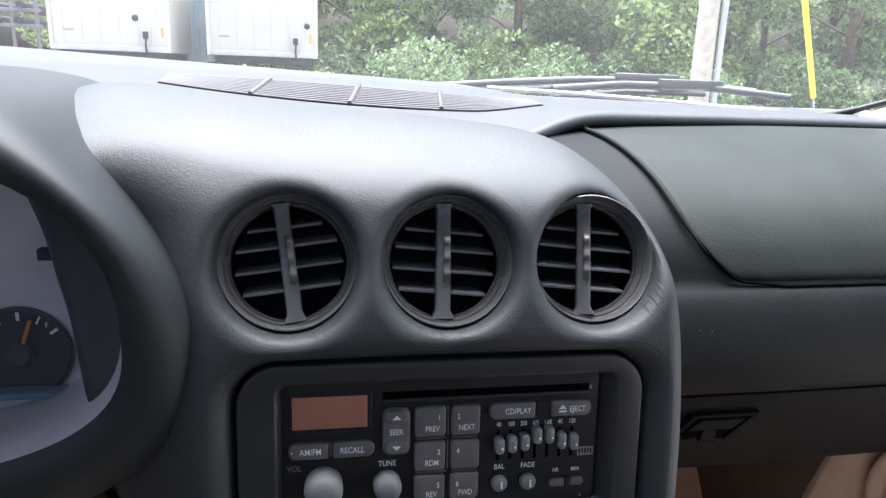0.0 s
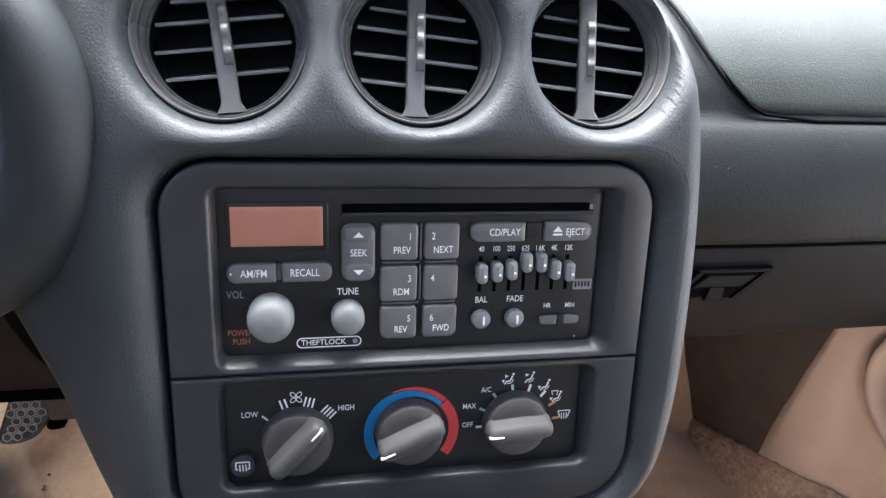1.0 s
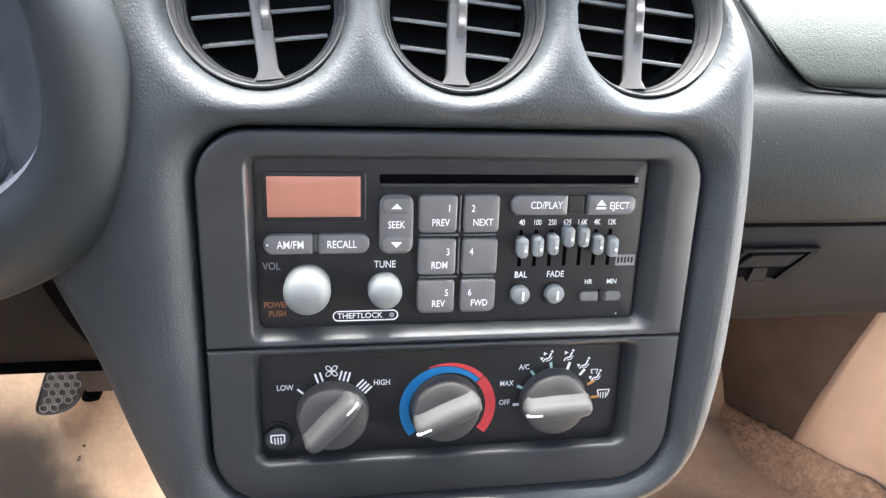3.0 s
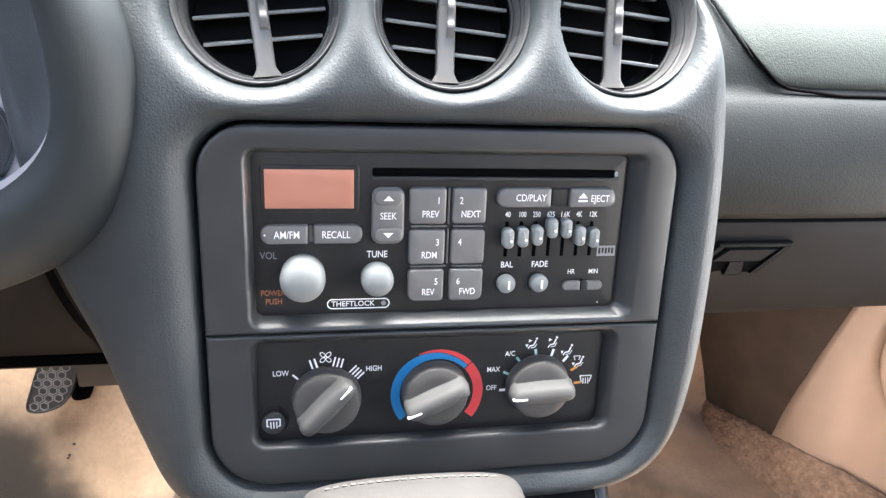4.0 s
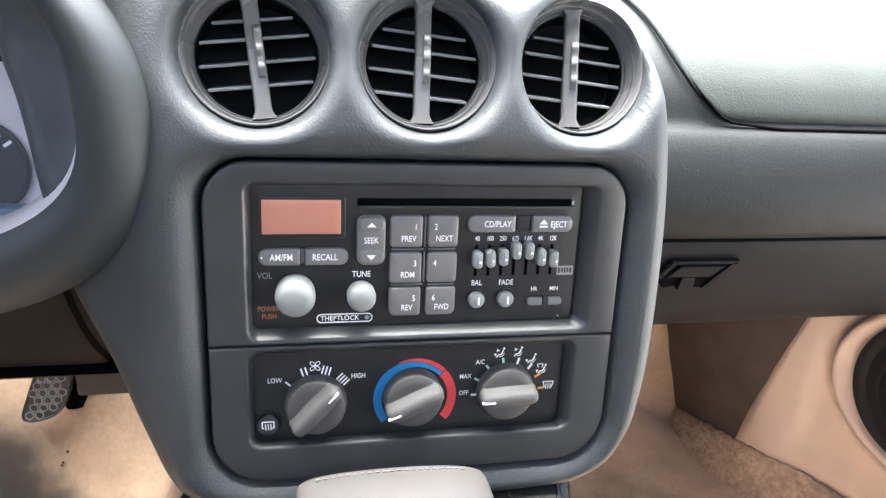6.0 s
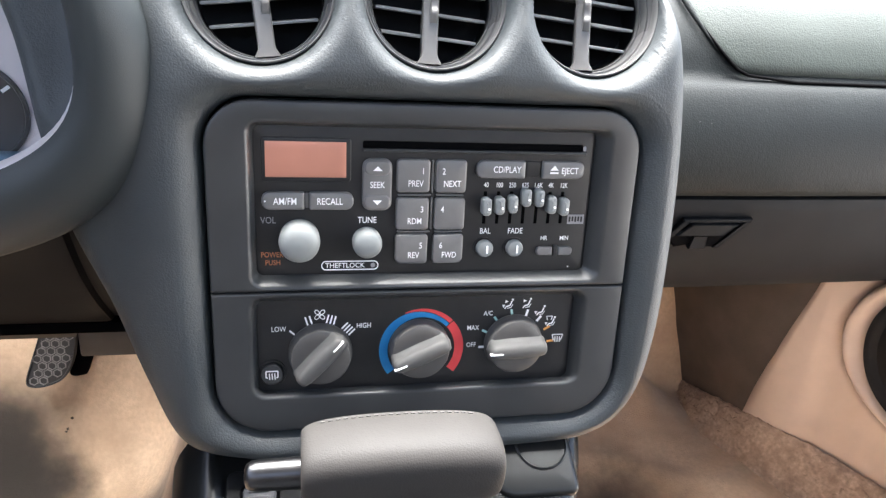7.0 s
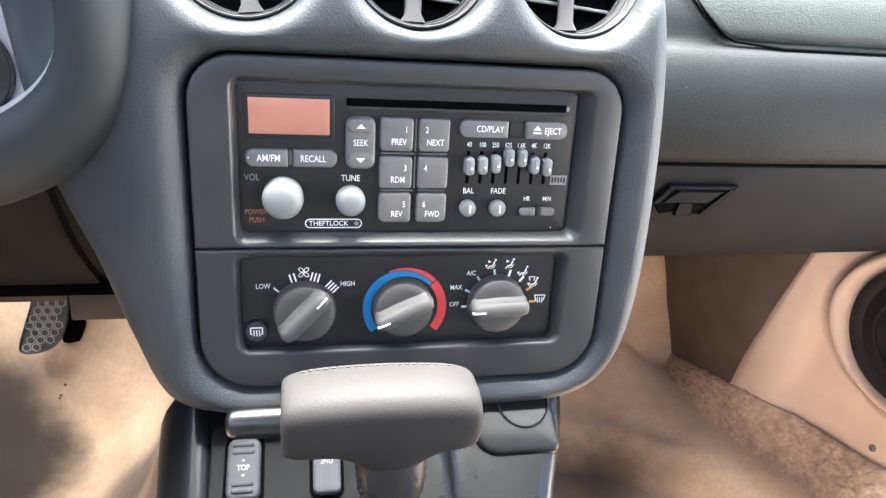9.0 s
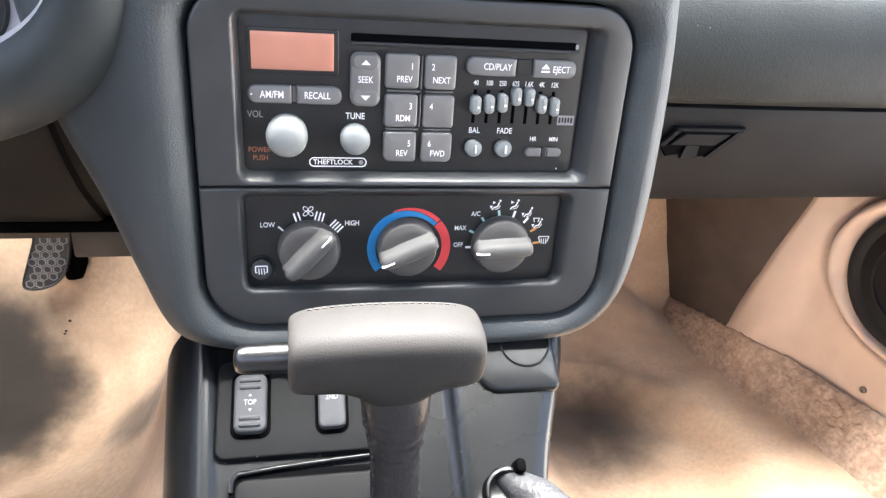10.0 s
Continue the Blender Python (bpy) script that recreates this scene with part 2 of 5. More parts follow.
def lettering(text, size, x, z, mat, parent, y=-0.15, wide=1.0, matrix=None, spacing=1.0):
    cu = bpy.data.curves.new("lettering", "FONT")
    cu.body, cu.size, cu.align_x, cu.align_y = text, size * K, "CENTER", "CENTER"
    cu.extrude = 0.00005
    cu.offset = 0.006 * size * K
    cu.space_character = spacing
    cu.resolution_u = 3
    fo = new("lettering", cu)
    me = bpy.data.meshes.new_from_object(fo)
    bpy.data.objects.remove(fo)
    m = matrix if matrix is not None else pose(x * K, y * K, z * K, 90, 0, 0)
    me.transform(m @ Matrix.Diagonal((wide * 0.82, 1, 1, 1)))
    return part_mesh("lettering", me, mat, parent)


def flat(name, outlines, mat, parent, y=-0.12, thick=0.12):
    """Small printed marks: each a convex outline of (x, z) in mm."""
    v, f = [], []
    for o in outlines:
        b, n = len(v), len(o)
        v += [(x * K, (y + thick) * K, z * K) for x, z in o] + [(x * K, y * K, z * K) for x, z in o]
        f.append(tuple(range(b + n, b + 2 * n)))
        f += [(b + i, b + (i + 1) % n, b + n + (i + 1) % n, b + n + i) for i in range(n)]
    return part_mesh(name, mesh_of(name, v, f), mat, parent)


def bar(x0, z0, x1, z1, w):
    d = Vector((x1 - x0, z1 - z0)).normalized()
    q = Vector((-d.y, d.x)) * w / 2
    return [(x0 - q.x, z0 - q.y), (x1 - q.x, z1 - q.y), (x1 + q.x, z1 + q.y), (x0 + q.x, z0 + q.y)]


def radial(cx, cz, angle, r0, r1, w, side=0.0):
    """A tick at an angle clockwise from straight up."""
    s, c = math.sin(radians(angle)), math.cos(radians(angle))
    ox, oz = c * side, -s * side
    return bar(cx + s * r0 + ox, cz + c * r0 + oz, cx + s * r1 + ox, cz + c * r1 + oz, w)


def smooth(a, b, x):
    t = np.clip((np.asarray(x, float) - a) / (b - a), 0, 1)
    return t * t * (3 - 2 * t)


def resample(poly, centre, angles):
    """Where rays from the centre meet a closed outline."""
    p = np.array(poly, float) - centre
    q = np.roll(p, -1, 0)
    out = []
    for a in angles:
        d = np.array((math.cos(a), math.sin(a)))
        cr = lambda u, w: u[..., 0] * w[..., 1] - u[..., 1] * w[..., 0]
        e = q - p
        den = cr(np.broadcast_to(d, e.shape), e)
        den = np.where(abs(den) < 1e-9, 1e-9, den)
        t = cr(p, e) / den
        s = cr(p, np.broadcast_to(d, e.shape)) / den
        ok = (t > 0) & (s >= -1e-6) & (s <= 1 + 1e-6)
        out.append(d * t[ok].max() + centre)
    return np.array(out)


def curve_through(points, n=200):
    """A smooth closed outline through a few points (Catmull-Rom)."""
    p = np.array(points, float)
    m = len(p)
    out = []
    for i in range(m):
        a, b, c, d = p[i - 1], p[i], p[(i + 1) % m], p[(i + 2) % m]
        for t in np.linspace(0, 1, n // m, endpoint=False):
            out.append(0.5 * (2 * b + (c - a) * t + (2 * a - 5 * b + 4 * c - d) * t**2 + (3 * b - a - 3 * c + d) * t**3))
    return np.array(out)


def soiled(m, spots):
    """Dark, ragged patches of the carpet round the given places: soiling and shade put into its colour."""
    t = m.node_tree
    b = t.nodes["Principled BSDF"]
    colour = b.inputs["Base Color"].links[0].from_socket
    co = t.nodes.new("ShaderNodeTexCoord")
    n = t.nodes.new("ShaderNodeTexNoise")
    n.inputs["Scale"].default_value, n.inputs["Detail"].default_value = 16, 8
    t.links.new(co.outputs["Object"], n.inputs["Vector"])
    for place, size, darkness in spots:
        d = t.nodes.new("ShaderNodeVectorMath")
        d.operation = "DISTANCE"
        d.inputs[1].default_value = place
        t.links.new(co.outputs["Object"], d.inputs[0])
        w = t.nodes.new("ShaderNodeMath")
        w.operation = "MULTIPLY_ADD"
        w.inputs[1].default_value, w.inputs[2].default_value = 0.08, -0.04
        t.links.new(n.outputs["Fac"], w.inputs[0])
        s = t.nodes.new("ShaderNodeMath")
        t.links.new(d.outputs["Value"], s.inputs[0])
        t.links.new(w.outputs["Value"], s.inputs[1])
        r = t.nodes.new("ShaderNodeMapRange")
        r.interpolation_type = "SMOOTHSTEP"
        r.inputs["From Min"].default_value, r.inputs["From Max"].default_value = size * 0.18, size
        r.inputs["To Min"].default_value, r.inputs["To Max"].default_value = darkness, 0.0
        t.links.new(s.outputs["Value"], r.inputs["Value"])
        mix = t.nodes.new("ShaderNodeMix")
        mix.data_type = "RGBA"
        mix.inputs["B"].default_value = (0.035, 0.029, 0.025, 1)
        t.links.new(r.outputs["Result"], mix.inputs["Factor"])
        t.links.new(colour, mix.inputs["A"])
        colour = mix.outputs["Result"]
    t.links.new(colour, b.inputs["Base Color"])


# both floors and the tunnel side: shade and soiling painted into the carpet
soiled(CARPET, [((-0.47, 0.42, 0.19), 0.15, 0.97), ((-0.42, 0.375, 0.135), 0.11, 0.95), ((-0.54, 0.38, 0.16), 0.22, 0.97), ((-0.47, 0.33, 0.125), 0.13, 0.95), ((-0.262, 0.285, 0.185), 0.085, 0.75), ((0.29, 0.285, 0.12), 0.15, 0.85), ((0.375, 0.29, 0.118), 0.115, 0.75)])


# ---- the dashboard ----
dashboard = thing("dashboard", "dark charcoal grained vinyl dashboard with three round vents", "dashboard")
VENTS = [(-96.0, 80.0), (-1.0, 80.0), (93.0, 80.0)]
VENT_R = 40.5


def centre_stack():
    """The padded surround of radio and vents, which rolls over into the dash top."""
    c = np.array((0.0, -40.0))
    n = 560
    ang = np.linspace(-math.pi, math.pi, n, endpoint=False)
    inner = resample(rrect(-127.3, 124.7, -175.9, 24.6, (34, 34, 26, 26)), c, ang)
    outline = [(-60, -197), (70, -197), (118, -190), (142, -165), (152, -120), (154, -60), (152, 0), (145, 60), (135, 105), (109, 143), (70, 162), (0, 170), (-80, 176), (-160, 184), (-236, 188), (-264, 152), (-242, 90), (-219, 20), (-205, -50), (-183, -100), (-166, -142), (-146, -180), (-110, -194)]
    outer = resample(curve_through(outline, 660), c, ang)
    span = np.linalg.norm(outer - inner, axis=1)
    up = smooth(0.75, 1.0, np.sin(np.arctan2(outer[:, 1] - c[1], outer[:, 0] - c[0])))
    high = smooth(60, 150, outer[:, 1])
    roll = 15 + 50 * high
    rings = []
    # the recessed joint round the fascia rises into a rounded ridge, then the face and its roll
    groove = ([0.0, 0.2, 0.9, 2.4, 4.6, 7.2, 10.0, 13.0, 17.0, 22.0], [6.0, -1.0, -3.6, -6.4, -9.0, -11.4, -13.3, -14.6, -15.3, -15.5])
    steps = [(off / span, off) for off in groove[0][:-2]]
    first = 14.5 / span
    for s in np.linspace(0, 1, 120):
        k = first + (1 - first) * (1 - (1 - s) ** 1.25)
        steps.append((k, k * span))
    for k, off in steps:
        p = inner + (outer - inner) * np.asarray(k)[:, None]
        d = np.interp(np.broadcast_to(off, n), *groove)
        q = np.clip(span * (1 - k), 0, roll)
        d = d + roll - np.sqrt(np.maximum(roll**2 - (roll - q) ** 2, 0))
        d = d + 0.0021 * np.maximum(p[:, 1] - 25, 0) ** 2 + 0.0075 * np.maximum(p[:, 1] - 110, 0) ** 2
        d = d + (26 * smooth(-138, -205, p[:, 0]) + 18 * smooth(-135, -200, p[:, 0]) * smooth(0, 60, p[:, 1])) * (1 - 0.9 * smooth(70, 150, p[:, 1]))
        for cx, cz in VENTS:
            r = np.hypot(p[:, 0] - cx, p[:, 1] - cz)
            near = abs(r - VENT_R) < 0.75
            if near.any():
                p[near] = np.array((cx, cz)) + (p[near] - (cx, cz)) * (VENT_R / r[near])[:, None]
                r = np.hypot(p[:, 0] - cx, p[:, 1] - cz)
            e = np.clip(r - VENT_R, 0, 12.0)
            d = d + np.where(r < 60, 0.8 * (12 - np.sqrt(np.maximum(144 - (12 - e) ** 2, 0))), 0)
            d = d + np.where(r < VENT_R - 0.01, np.minimum((VENT_R - r) * 10, 55), 0)
        rings.append(np.column_stack([p[:, 0], d, p[:, 1]]))
    last = rings[-1]
    for b in (10, 25, 45, 70, 100, 140, 190, 250):
        q = last.copy()
        q[:, 1] += b
        q[:, 0] -= 0.32 * b * smooth(-120, -190, last[:, 0]) * (1 - high)
        q[:, 2] += 0.045 * b * high - (12 if b == 250 else 0)
        rings.append(q)
    P = np.array(rings) * K
    ob = grid("centre_surround", P, VINYL, dashboard, close_v=True, label="soft padded centre stack surround", angle=70)
    ob.matrix_local = FASCIA
    return ob


centre_stack()


def ring_outline(cx, cz, r, n=64):
    return [(cx + r * math.cos(2 * math.pi * i / n), cz + r * math.sin(2 * math.pi * i / n)) for i in range(n)]


def air_vent(cx, cz, swing, roll, slant=0, shift=0, sunk=0):
    prof = [(40.8, 14), (40.8, -3), (40.4, -4.8), (39.8, -5.2), (39.2, -4.4), (38.9, -1), (38.6, 2.5), (37.9, 3.3), (36.8, 3.1), (36.3, 4.0), (36.1, 8.0), (35.5, 9.0), (34.7, 8.8), (34.2, 9.8), (34.0, 34), (0.5, 34)]
    ring = lathe("air_vent", prof, VENT, dashboard, n=72, label="round black plastic air vent")
    ring.matrix_local = FASCIA @ pose(cx * K, (12 + sunk) * K, cz * K, -13, 0, 0) @ pose(0, 0, 0, 0, roll, 0)
    lathe("duct", [(33.8, 11), (33.7, 30), (20, 31), (0.5, 31)], DUCT, ring, n=40)
    for z, deep in ((-17.4, 17), (-4.2, 17), (9.0, 17), (21.0, 23)):
        z += 3.0 if roll < 0 else 0.0
        w = math.sqrt(33.7**2 - z * z)
        bm = bmesh.new()
        box(bm, -w * 0.96, w * 0.96, -8, 12, -0.95, 0.95, 0.6, 2)
        s = part("slat", bm, SLAT, ring)
        s.matrix_local = pose(0, 0, 0, 0, slant, 0) @ pose(0, deep * K, z * K, 15, 0, 0)
    # the thumb bar with its waisted grip
    P = []
    for z in np.linspace(-35.5, 35.5, 44):
        w = 4.6 + 2.8 * smooth(-30, -36.5, z) + 1.8 * smooth(32, 36.5, z)
        y = 3.0 - 0.8 * math.exp(-((z - 2) / 16) ** 4)
        o = rrect(-w, w, y, 14, 1.6, 3)
        P.append([(x * K, yy * K, z * K) for x, yy in o])
    b = grid("thumb_bar", np.array(P), BAR, ring, close_v=True, caps=True, label="vertical swing bar of the vent")
    b.matrix_local = pose(shift * K, 0, 0, 0, 0, swing)
    P = []
    for z in np.linspace(-13, 16, 34):
        end = math.sqrt(max(1 - abs((z - 1.5) / 14.5) ** 6, 0.0))
        h = (2.2 + 1.5 * math.exp(-((z - 12) / 2.6) ** 2) + 1.7 * math.exp(-((z - 2) / 3.0) ** 2) + 1.5 * math.exp(-((z + 8) / 2.6) ** 2)) * end
        o = rrect(-0.4, 4.1, 2.4 - h, 4.5, min(1.2, 0.4 * (2.1 + h)), 3)
        P.append([(x * K, yy * K, z * K) for x, yy in o])
    grid("grip", np.array(P), BAR, b, close_v=True, caps=True, angle=60)
    return ring


air_vent(*VENTS[0], 4, -7, sunk=1.0)
air_vent(*VENTS[1], -3, 1.5, 3.5, -1.8)
air_vent(*VENTS[2], -16, 2, 3.5, -4.5, 2.5)


def trim_bezel(name, x0, x1, z0, z1, r, hole_front, hole_back, depth, rf, label):
    front = -9.0
    rings = [(rrect(x0, x1, z0, z1, r), 5.0), (rrect(x0, x1, z0, z1, r), front + 1.8)]
    for k in range(1, 5):
        a = radians(90 * k / 4)
        i = 1.8 * (1 - math.cos(a))
        rings.append((rrect(x0 + i, x1 - i, z0 + i, z1 - i, [max(q - i, 0.1) for q in r]), front + 1.8 * (1 - math.sin(a))))
    h0, h1 = hole_front, hole_back
    g = lambda h, e: rrect(h[0] - e, h[1] + e, h[2] - e, h[3] + e, rf + e)
    rings += [(g(h0, 2.4), front), (g(h0, 1.0), front + 0.3), (g(h0, 0.2), front + 1.2)]
    rings += [(rrect(*h1, rf * 0.7), depth - 2.0), (rrect(*h1, rf * 0.7), depth + 4.0)]
    ob = grid(name, loft(rings), PLASTIC, dashboard, close_v=True, label=label, angle=50)
    ob.matrix_local = FASCIA
    return ob


bm = bmesh.new()
box(bm, -137, 134, 8, 14, -186, 35)
part("joint_backing", bm, DARK, dashboard).matrix_local = FASCIA
trim_bezel("radio_bezel", -126, 123.5, -84.3, 23.5, (0.6, 0.6, 25, 25), (-103, 105.0, -80.6, 11.5), (-101, 98.5, -77, 9.6), 0, 6, "dark grey plastic radio surround")
trim_bezel("climate_bezel", -126, 123.5, -174.5, -85.0, (32, 32, 0.6, 0.6), (-104, 99, -151, -88.5), (-102, 95, -151.5, -92), 0, 7, "dark grey plastic climate control surround")

# ---- radio ----
radio = thing("car_radio", "black CD car radio with grey buttons and equaliser sliders", "car radio", matrix=FASCIA)
plate("faceplate", -101.5, 98.5, -77.5, 10, 0.0, 30, 3, BLACK, radio, 0.5, "glossy black faceplate")
disp = plate("display_window", -97, -47.5, -21.8, 3.0, -0.5, 3, 2.0, BLACK, radio, 0.6)
plate("screen", -94.8, -50.3, -19.3, 0.8, -0.9, 2, 0.4, SCREEN, disp, 0.2, "reddish brown unlit display")
slot = plate("disc_slot", -41, 91, -2.4, 1.9, -0.3, 2, 1.2, DARK, radio, 0.2, "dark disc slot")
plate("slot_lip", -41, 93, -4.2, -2.4, -1.8, 2, 0.5, PLASTIC, slot, 0.6)
flat("mark", [rrect(90.8, 92.6, -1.8, 1.0, 0.6, 2)], PRINT_DIM, slot, y=-0.6, thick=0.3)


def button(x0, x1, z0, z1, r, words, front=-3.2, edge=1.3, mat=BUTTON, bulge=0.5, name="button"):
    b = plate(name, x0, x1, z0, z1, front, 1.0, r, mat, radio, edge, bulge=bulge)
    for text, size, x, z in words:
        lettering(text, size, x, z, PRINT, b, y=front - bulge - 0.12, wide=0.95)
    return b


button(-97.2, -73.6, -37.6, -27.4, (4.6, 1, 1, 4.6), [("AM/FM", 5.6, -84.2, -32.6)])
button(-70.9, -46.0, -37.6, -27.4, (1, 4.6, 4.6, 1), [("RECALL", 5.4, -59.5, -32.6)])
flat("mark", [ring_outline(-95.2, -32.5, 0.5, 8)], PRINT, radio, y=-3.7, thick=0.5)
flat("mark", [rrect(-73.2, -71.3, -36.8, -28.2, 0.4, 2)], BUTTON, radio, y=-0.8, thick=0.8)
seek = button(-41.2, -24.2, -38.1, -7.9, 5.0, [("SEEK", 5.2, -32.7, -23.0)], front=-2.6)
plate("rocker_end", -40.4, -25.0, -17.5, -8.7, -4.0, 0, 4.2, BUTTON, seek, 1.6)
plate("rocker_end", -40.4, -25.0, -37.3, -28.5, -4.0, 0, 4.2, BUTTON, seek, 1.6)
flat("mark", [[(-35.4, -14.6), (-30.0, -14.6), (-32.7, -11.9)], [(-35.4, -31.6), (-32.7, -34.3), (-30.0, -31.6)]], PRINT, seek, y=-4.3, thick=0.2)
COLS = ((-21.6, -2.2), (1.0, 19.4))
for row, (z1, z0) in enumerate(((-7.9, -27.3), (-30.4, -49.6), (-52.3, -70.4))):
    for colm, (x0, x1) in enumerate(COLS):
        k = 2 * row + colm + 1
        word = {1: "PREV", 2: "NEXT", 3: "RDM", 5: "REV", 6: "FWD"}.get(k)
        words = [(str(k), 5.2, x1 - 4.3 if colm == 0 else x0 + 4.6, z1 - 6.8)]
        if word:
            words.append((word, 5.2, (x0 + x1) / 2 + (1.2 if colm == 0 else 0.6), z0 + 5.4))
        button(x0, x1, z0, z1, 2.2 if row < 2 else (4, 2.2, 2.2, 2.2) if colm == 0 else (2.2, 4, 2.2, 2.2), words)
for z in (-28.9, -51.0):
    plate("raised_line", -20.5, -1.0, z - 0.45, z + 0.45, -1.6, 0, 0.4, BUTTON, radio, 0.3)
    plate("raised_line", 2.0, 18.5, z - 0.45, z + 0.45, -1.6, 0, 0.4, BUTTON, radio, 0.3)
for z0, z1 in ((-27.5, -8.5), (-49.5, -30.5)):
    plate("raised_line", -1.1, -0.1, z0, z1, -1.6, 0, 0.4, BUTTON, radio, 0.3)
button(25.2, 55.0, -18.5, -7.9, (4.6, 1, 1, 4.6), [("CD/PLAY", 5.4, 43.4, -13.2)])
ej = button(65.6, 92.0, -18.5, -7.9, (1, 4.6, 4.6, 1), [("EJECT", 5.4, 82.4, -13.5)])
flat("mark", [[(70.0, -13.2), (75.2, -13.2), (72.6, -10.2)], [(70.0, -15.2), (75.2, -15.2), (75.2, -14.2), (70.0, -14.2)]], PRINT, ej, y=-3.95, thick=0.3)
plate("button_gap", 55.8, 64.8, -17.8, -8.6, -1.0, 1, 0.8, BLACK, radio, 0.5)


def domed_knob(name, x, z, r, h, label, mat=SILVER, skirt=1.0):
    prof = [(r * skirt * 0.98, 0.5), (r * skirt, -h * 0.45), (r * 0.97, -h * 0.66), (r * 0.88, -h * 0.83), (r * 0.7, -h * 0.94), (r * 0.42, -h * 0.99), (0.05, -h)]
    return lathe(name, prof, mat, radio, n=48, centre=(x, 0, z), label=label, angle=60)


domed_knob("volume_knob", -76.6, -54.8, 11.6, 17, "domed silver-grey volume knob")
domed_knob("tune_knob", -38.2, -56.6, 8.6, 13, "domed silver-grey tuning knob")
lettering("VOL", 5.4, -93.9, -44.4, PRINT_DIM, radio)
lettering("TUNE", 5.2, -38.0, -44.3, PRINT, radio)
lettering("POWER", 4.4, -92.2, -64.8, PRINT_ORANGE, radio)
lettering("PUSH", 4.4, -91.8, -69.6, PRINT_ORANGE, radio)
pill_o, pill_i = rrect(-64.4, -30.9, -74.6, -68.9, 2.8), rrect(-63.8, -31.5, -74.0, -69.5, 2.2)
grid("pill_outline", loft([(pill_o, 0), (pill_o, -0.2), (pill_i, -0.2), (pill_i, 0)]), PRINT, radio, close_v=True)
lettering("THEFTLOCK", 4.2, -50.6, -71.8, PRINT, radio, wide=1.2)
flat("mark", [ring_outline(-34.2, -71.8, 1.4, 14)], PRINT_DIM, radio)
# equaliser
for k, (word, z) in enumerate(zip(("40", "100", "250", "625", "1.6K", "4K", "12K"), (-35.2, -34.6, -33.7, -29.6, -29.8, -34.0, -35.2))):
    x = 32.2 + 8.1 * k
    lettering(word, 4.2, x, -23.0, PRINT, radio, wide=0.85)
    track = plate("slider_track", x - 1.2, x + 0.8, -46.6, -26.8, -0.2, 1, 0.5, DARK, radio, 0.1)
    s = plate("slider", x - 2.9, x + 2.9, z - 5.4, z + 5.4, -6.5, 0, 2.4, SILVER, track, 1.8, "pale grey slider knob", bulge=0.4)
    flat("mark", [ring_outline(x + 1.0, z - 1.0, 0.75, 10)], PRINT, s, y=-7.1, thick=0.3)
lettering("BAL", 4.9, 33.3, -51.3, PRINT, radio)
lettering("FADE", 4.9, 52.2, -51.3, PRINT, radio)
for x in (33.2, 52.0):
    lathe("recess_ring", [(6.6, 0), (6.6, -0.5), (5.6, -0.5), (5.5, 0)], BLACK, radio, n=32, centre=(x, 0, -61.7))
    kb = lathe("balance_knob", [(5.2, 0.5), (5.2, -2.6), (4.6, -3.8), (3.2, -4.4), (0.05, -4.6)], SILVER, radio, n=32, centre=(x, 0, -61.7), label="small grey pop-out knob")
    flat("mark", [rrect(x + 0.4, x + 1.5, -64.2, -59.2, 0.4, 2)], PRINT, kb, y=-4.9, thick=0.5)
lettering("HR", 3.9, 71.0, -56.0, PRINT, radio)
lettering("MIN", 3.9, 84.2, -56.0, PRINT, radio)
plate("clock_button", 66.4, 76.6, -66.6, -61.2, -2.2, 1, (2.4, 0.6, 0.6, 2.4), BUTTON, radio, 1.0)
plate("clock_button", 80.4, 89.6, -66.6, -61.2, -2.2, 1, (0.6, 2.4, 2.4, 0.6), BUTTON, radio, 1.0)
plate("clock_divider", 77.0, 80.0, -67.2, -60.4, -1.8, 1, 0.5, BLACK, radio, 0.4)
flat("emblem", [rrect(85.2, 96.0, -47.0, -41.0, 0.3, 2)], PRINT_DIM, radio, y=-0.1, thick=0.1)
flat("emblem", [rrect(86.0 + 1.9 * k, 87.2 + 1.9 * k, -45.6 + 0.4 * (k % 2), -42.2, 0.2, 1) for k in range(5)], BLACK, radio, y=-0.25, thick=0.1)
flat("mark", [ring_outline(88.5, -74.6, 0.45, 8)], PRINT, radio, y=-0.3, thick=0.2)

# ---- climate control ----
climate = thing("climate_control", "black heater panel with three grey rotary knobs", "climate control", matrix=FASCIA)
plate("panel", -102.5, 95.5, -152, -91.5, 0.0, 30, 5, BLACK, climate, 0.5, "matte black control panel")
DIALS = [(-65.0, -127.2), (-4.3, -126.2), (56.5, -125.2)]


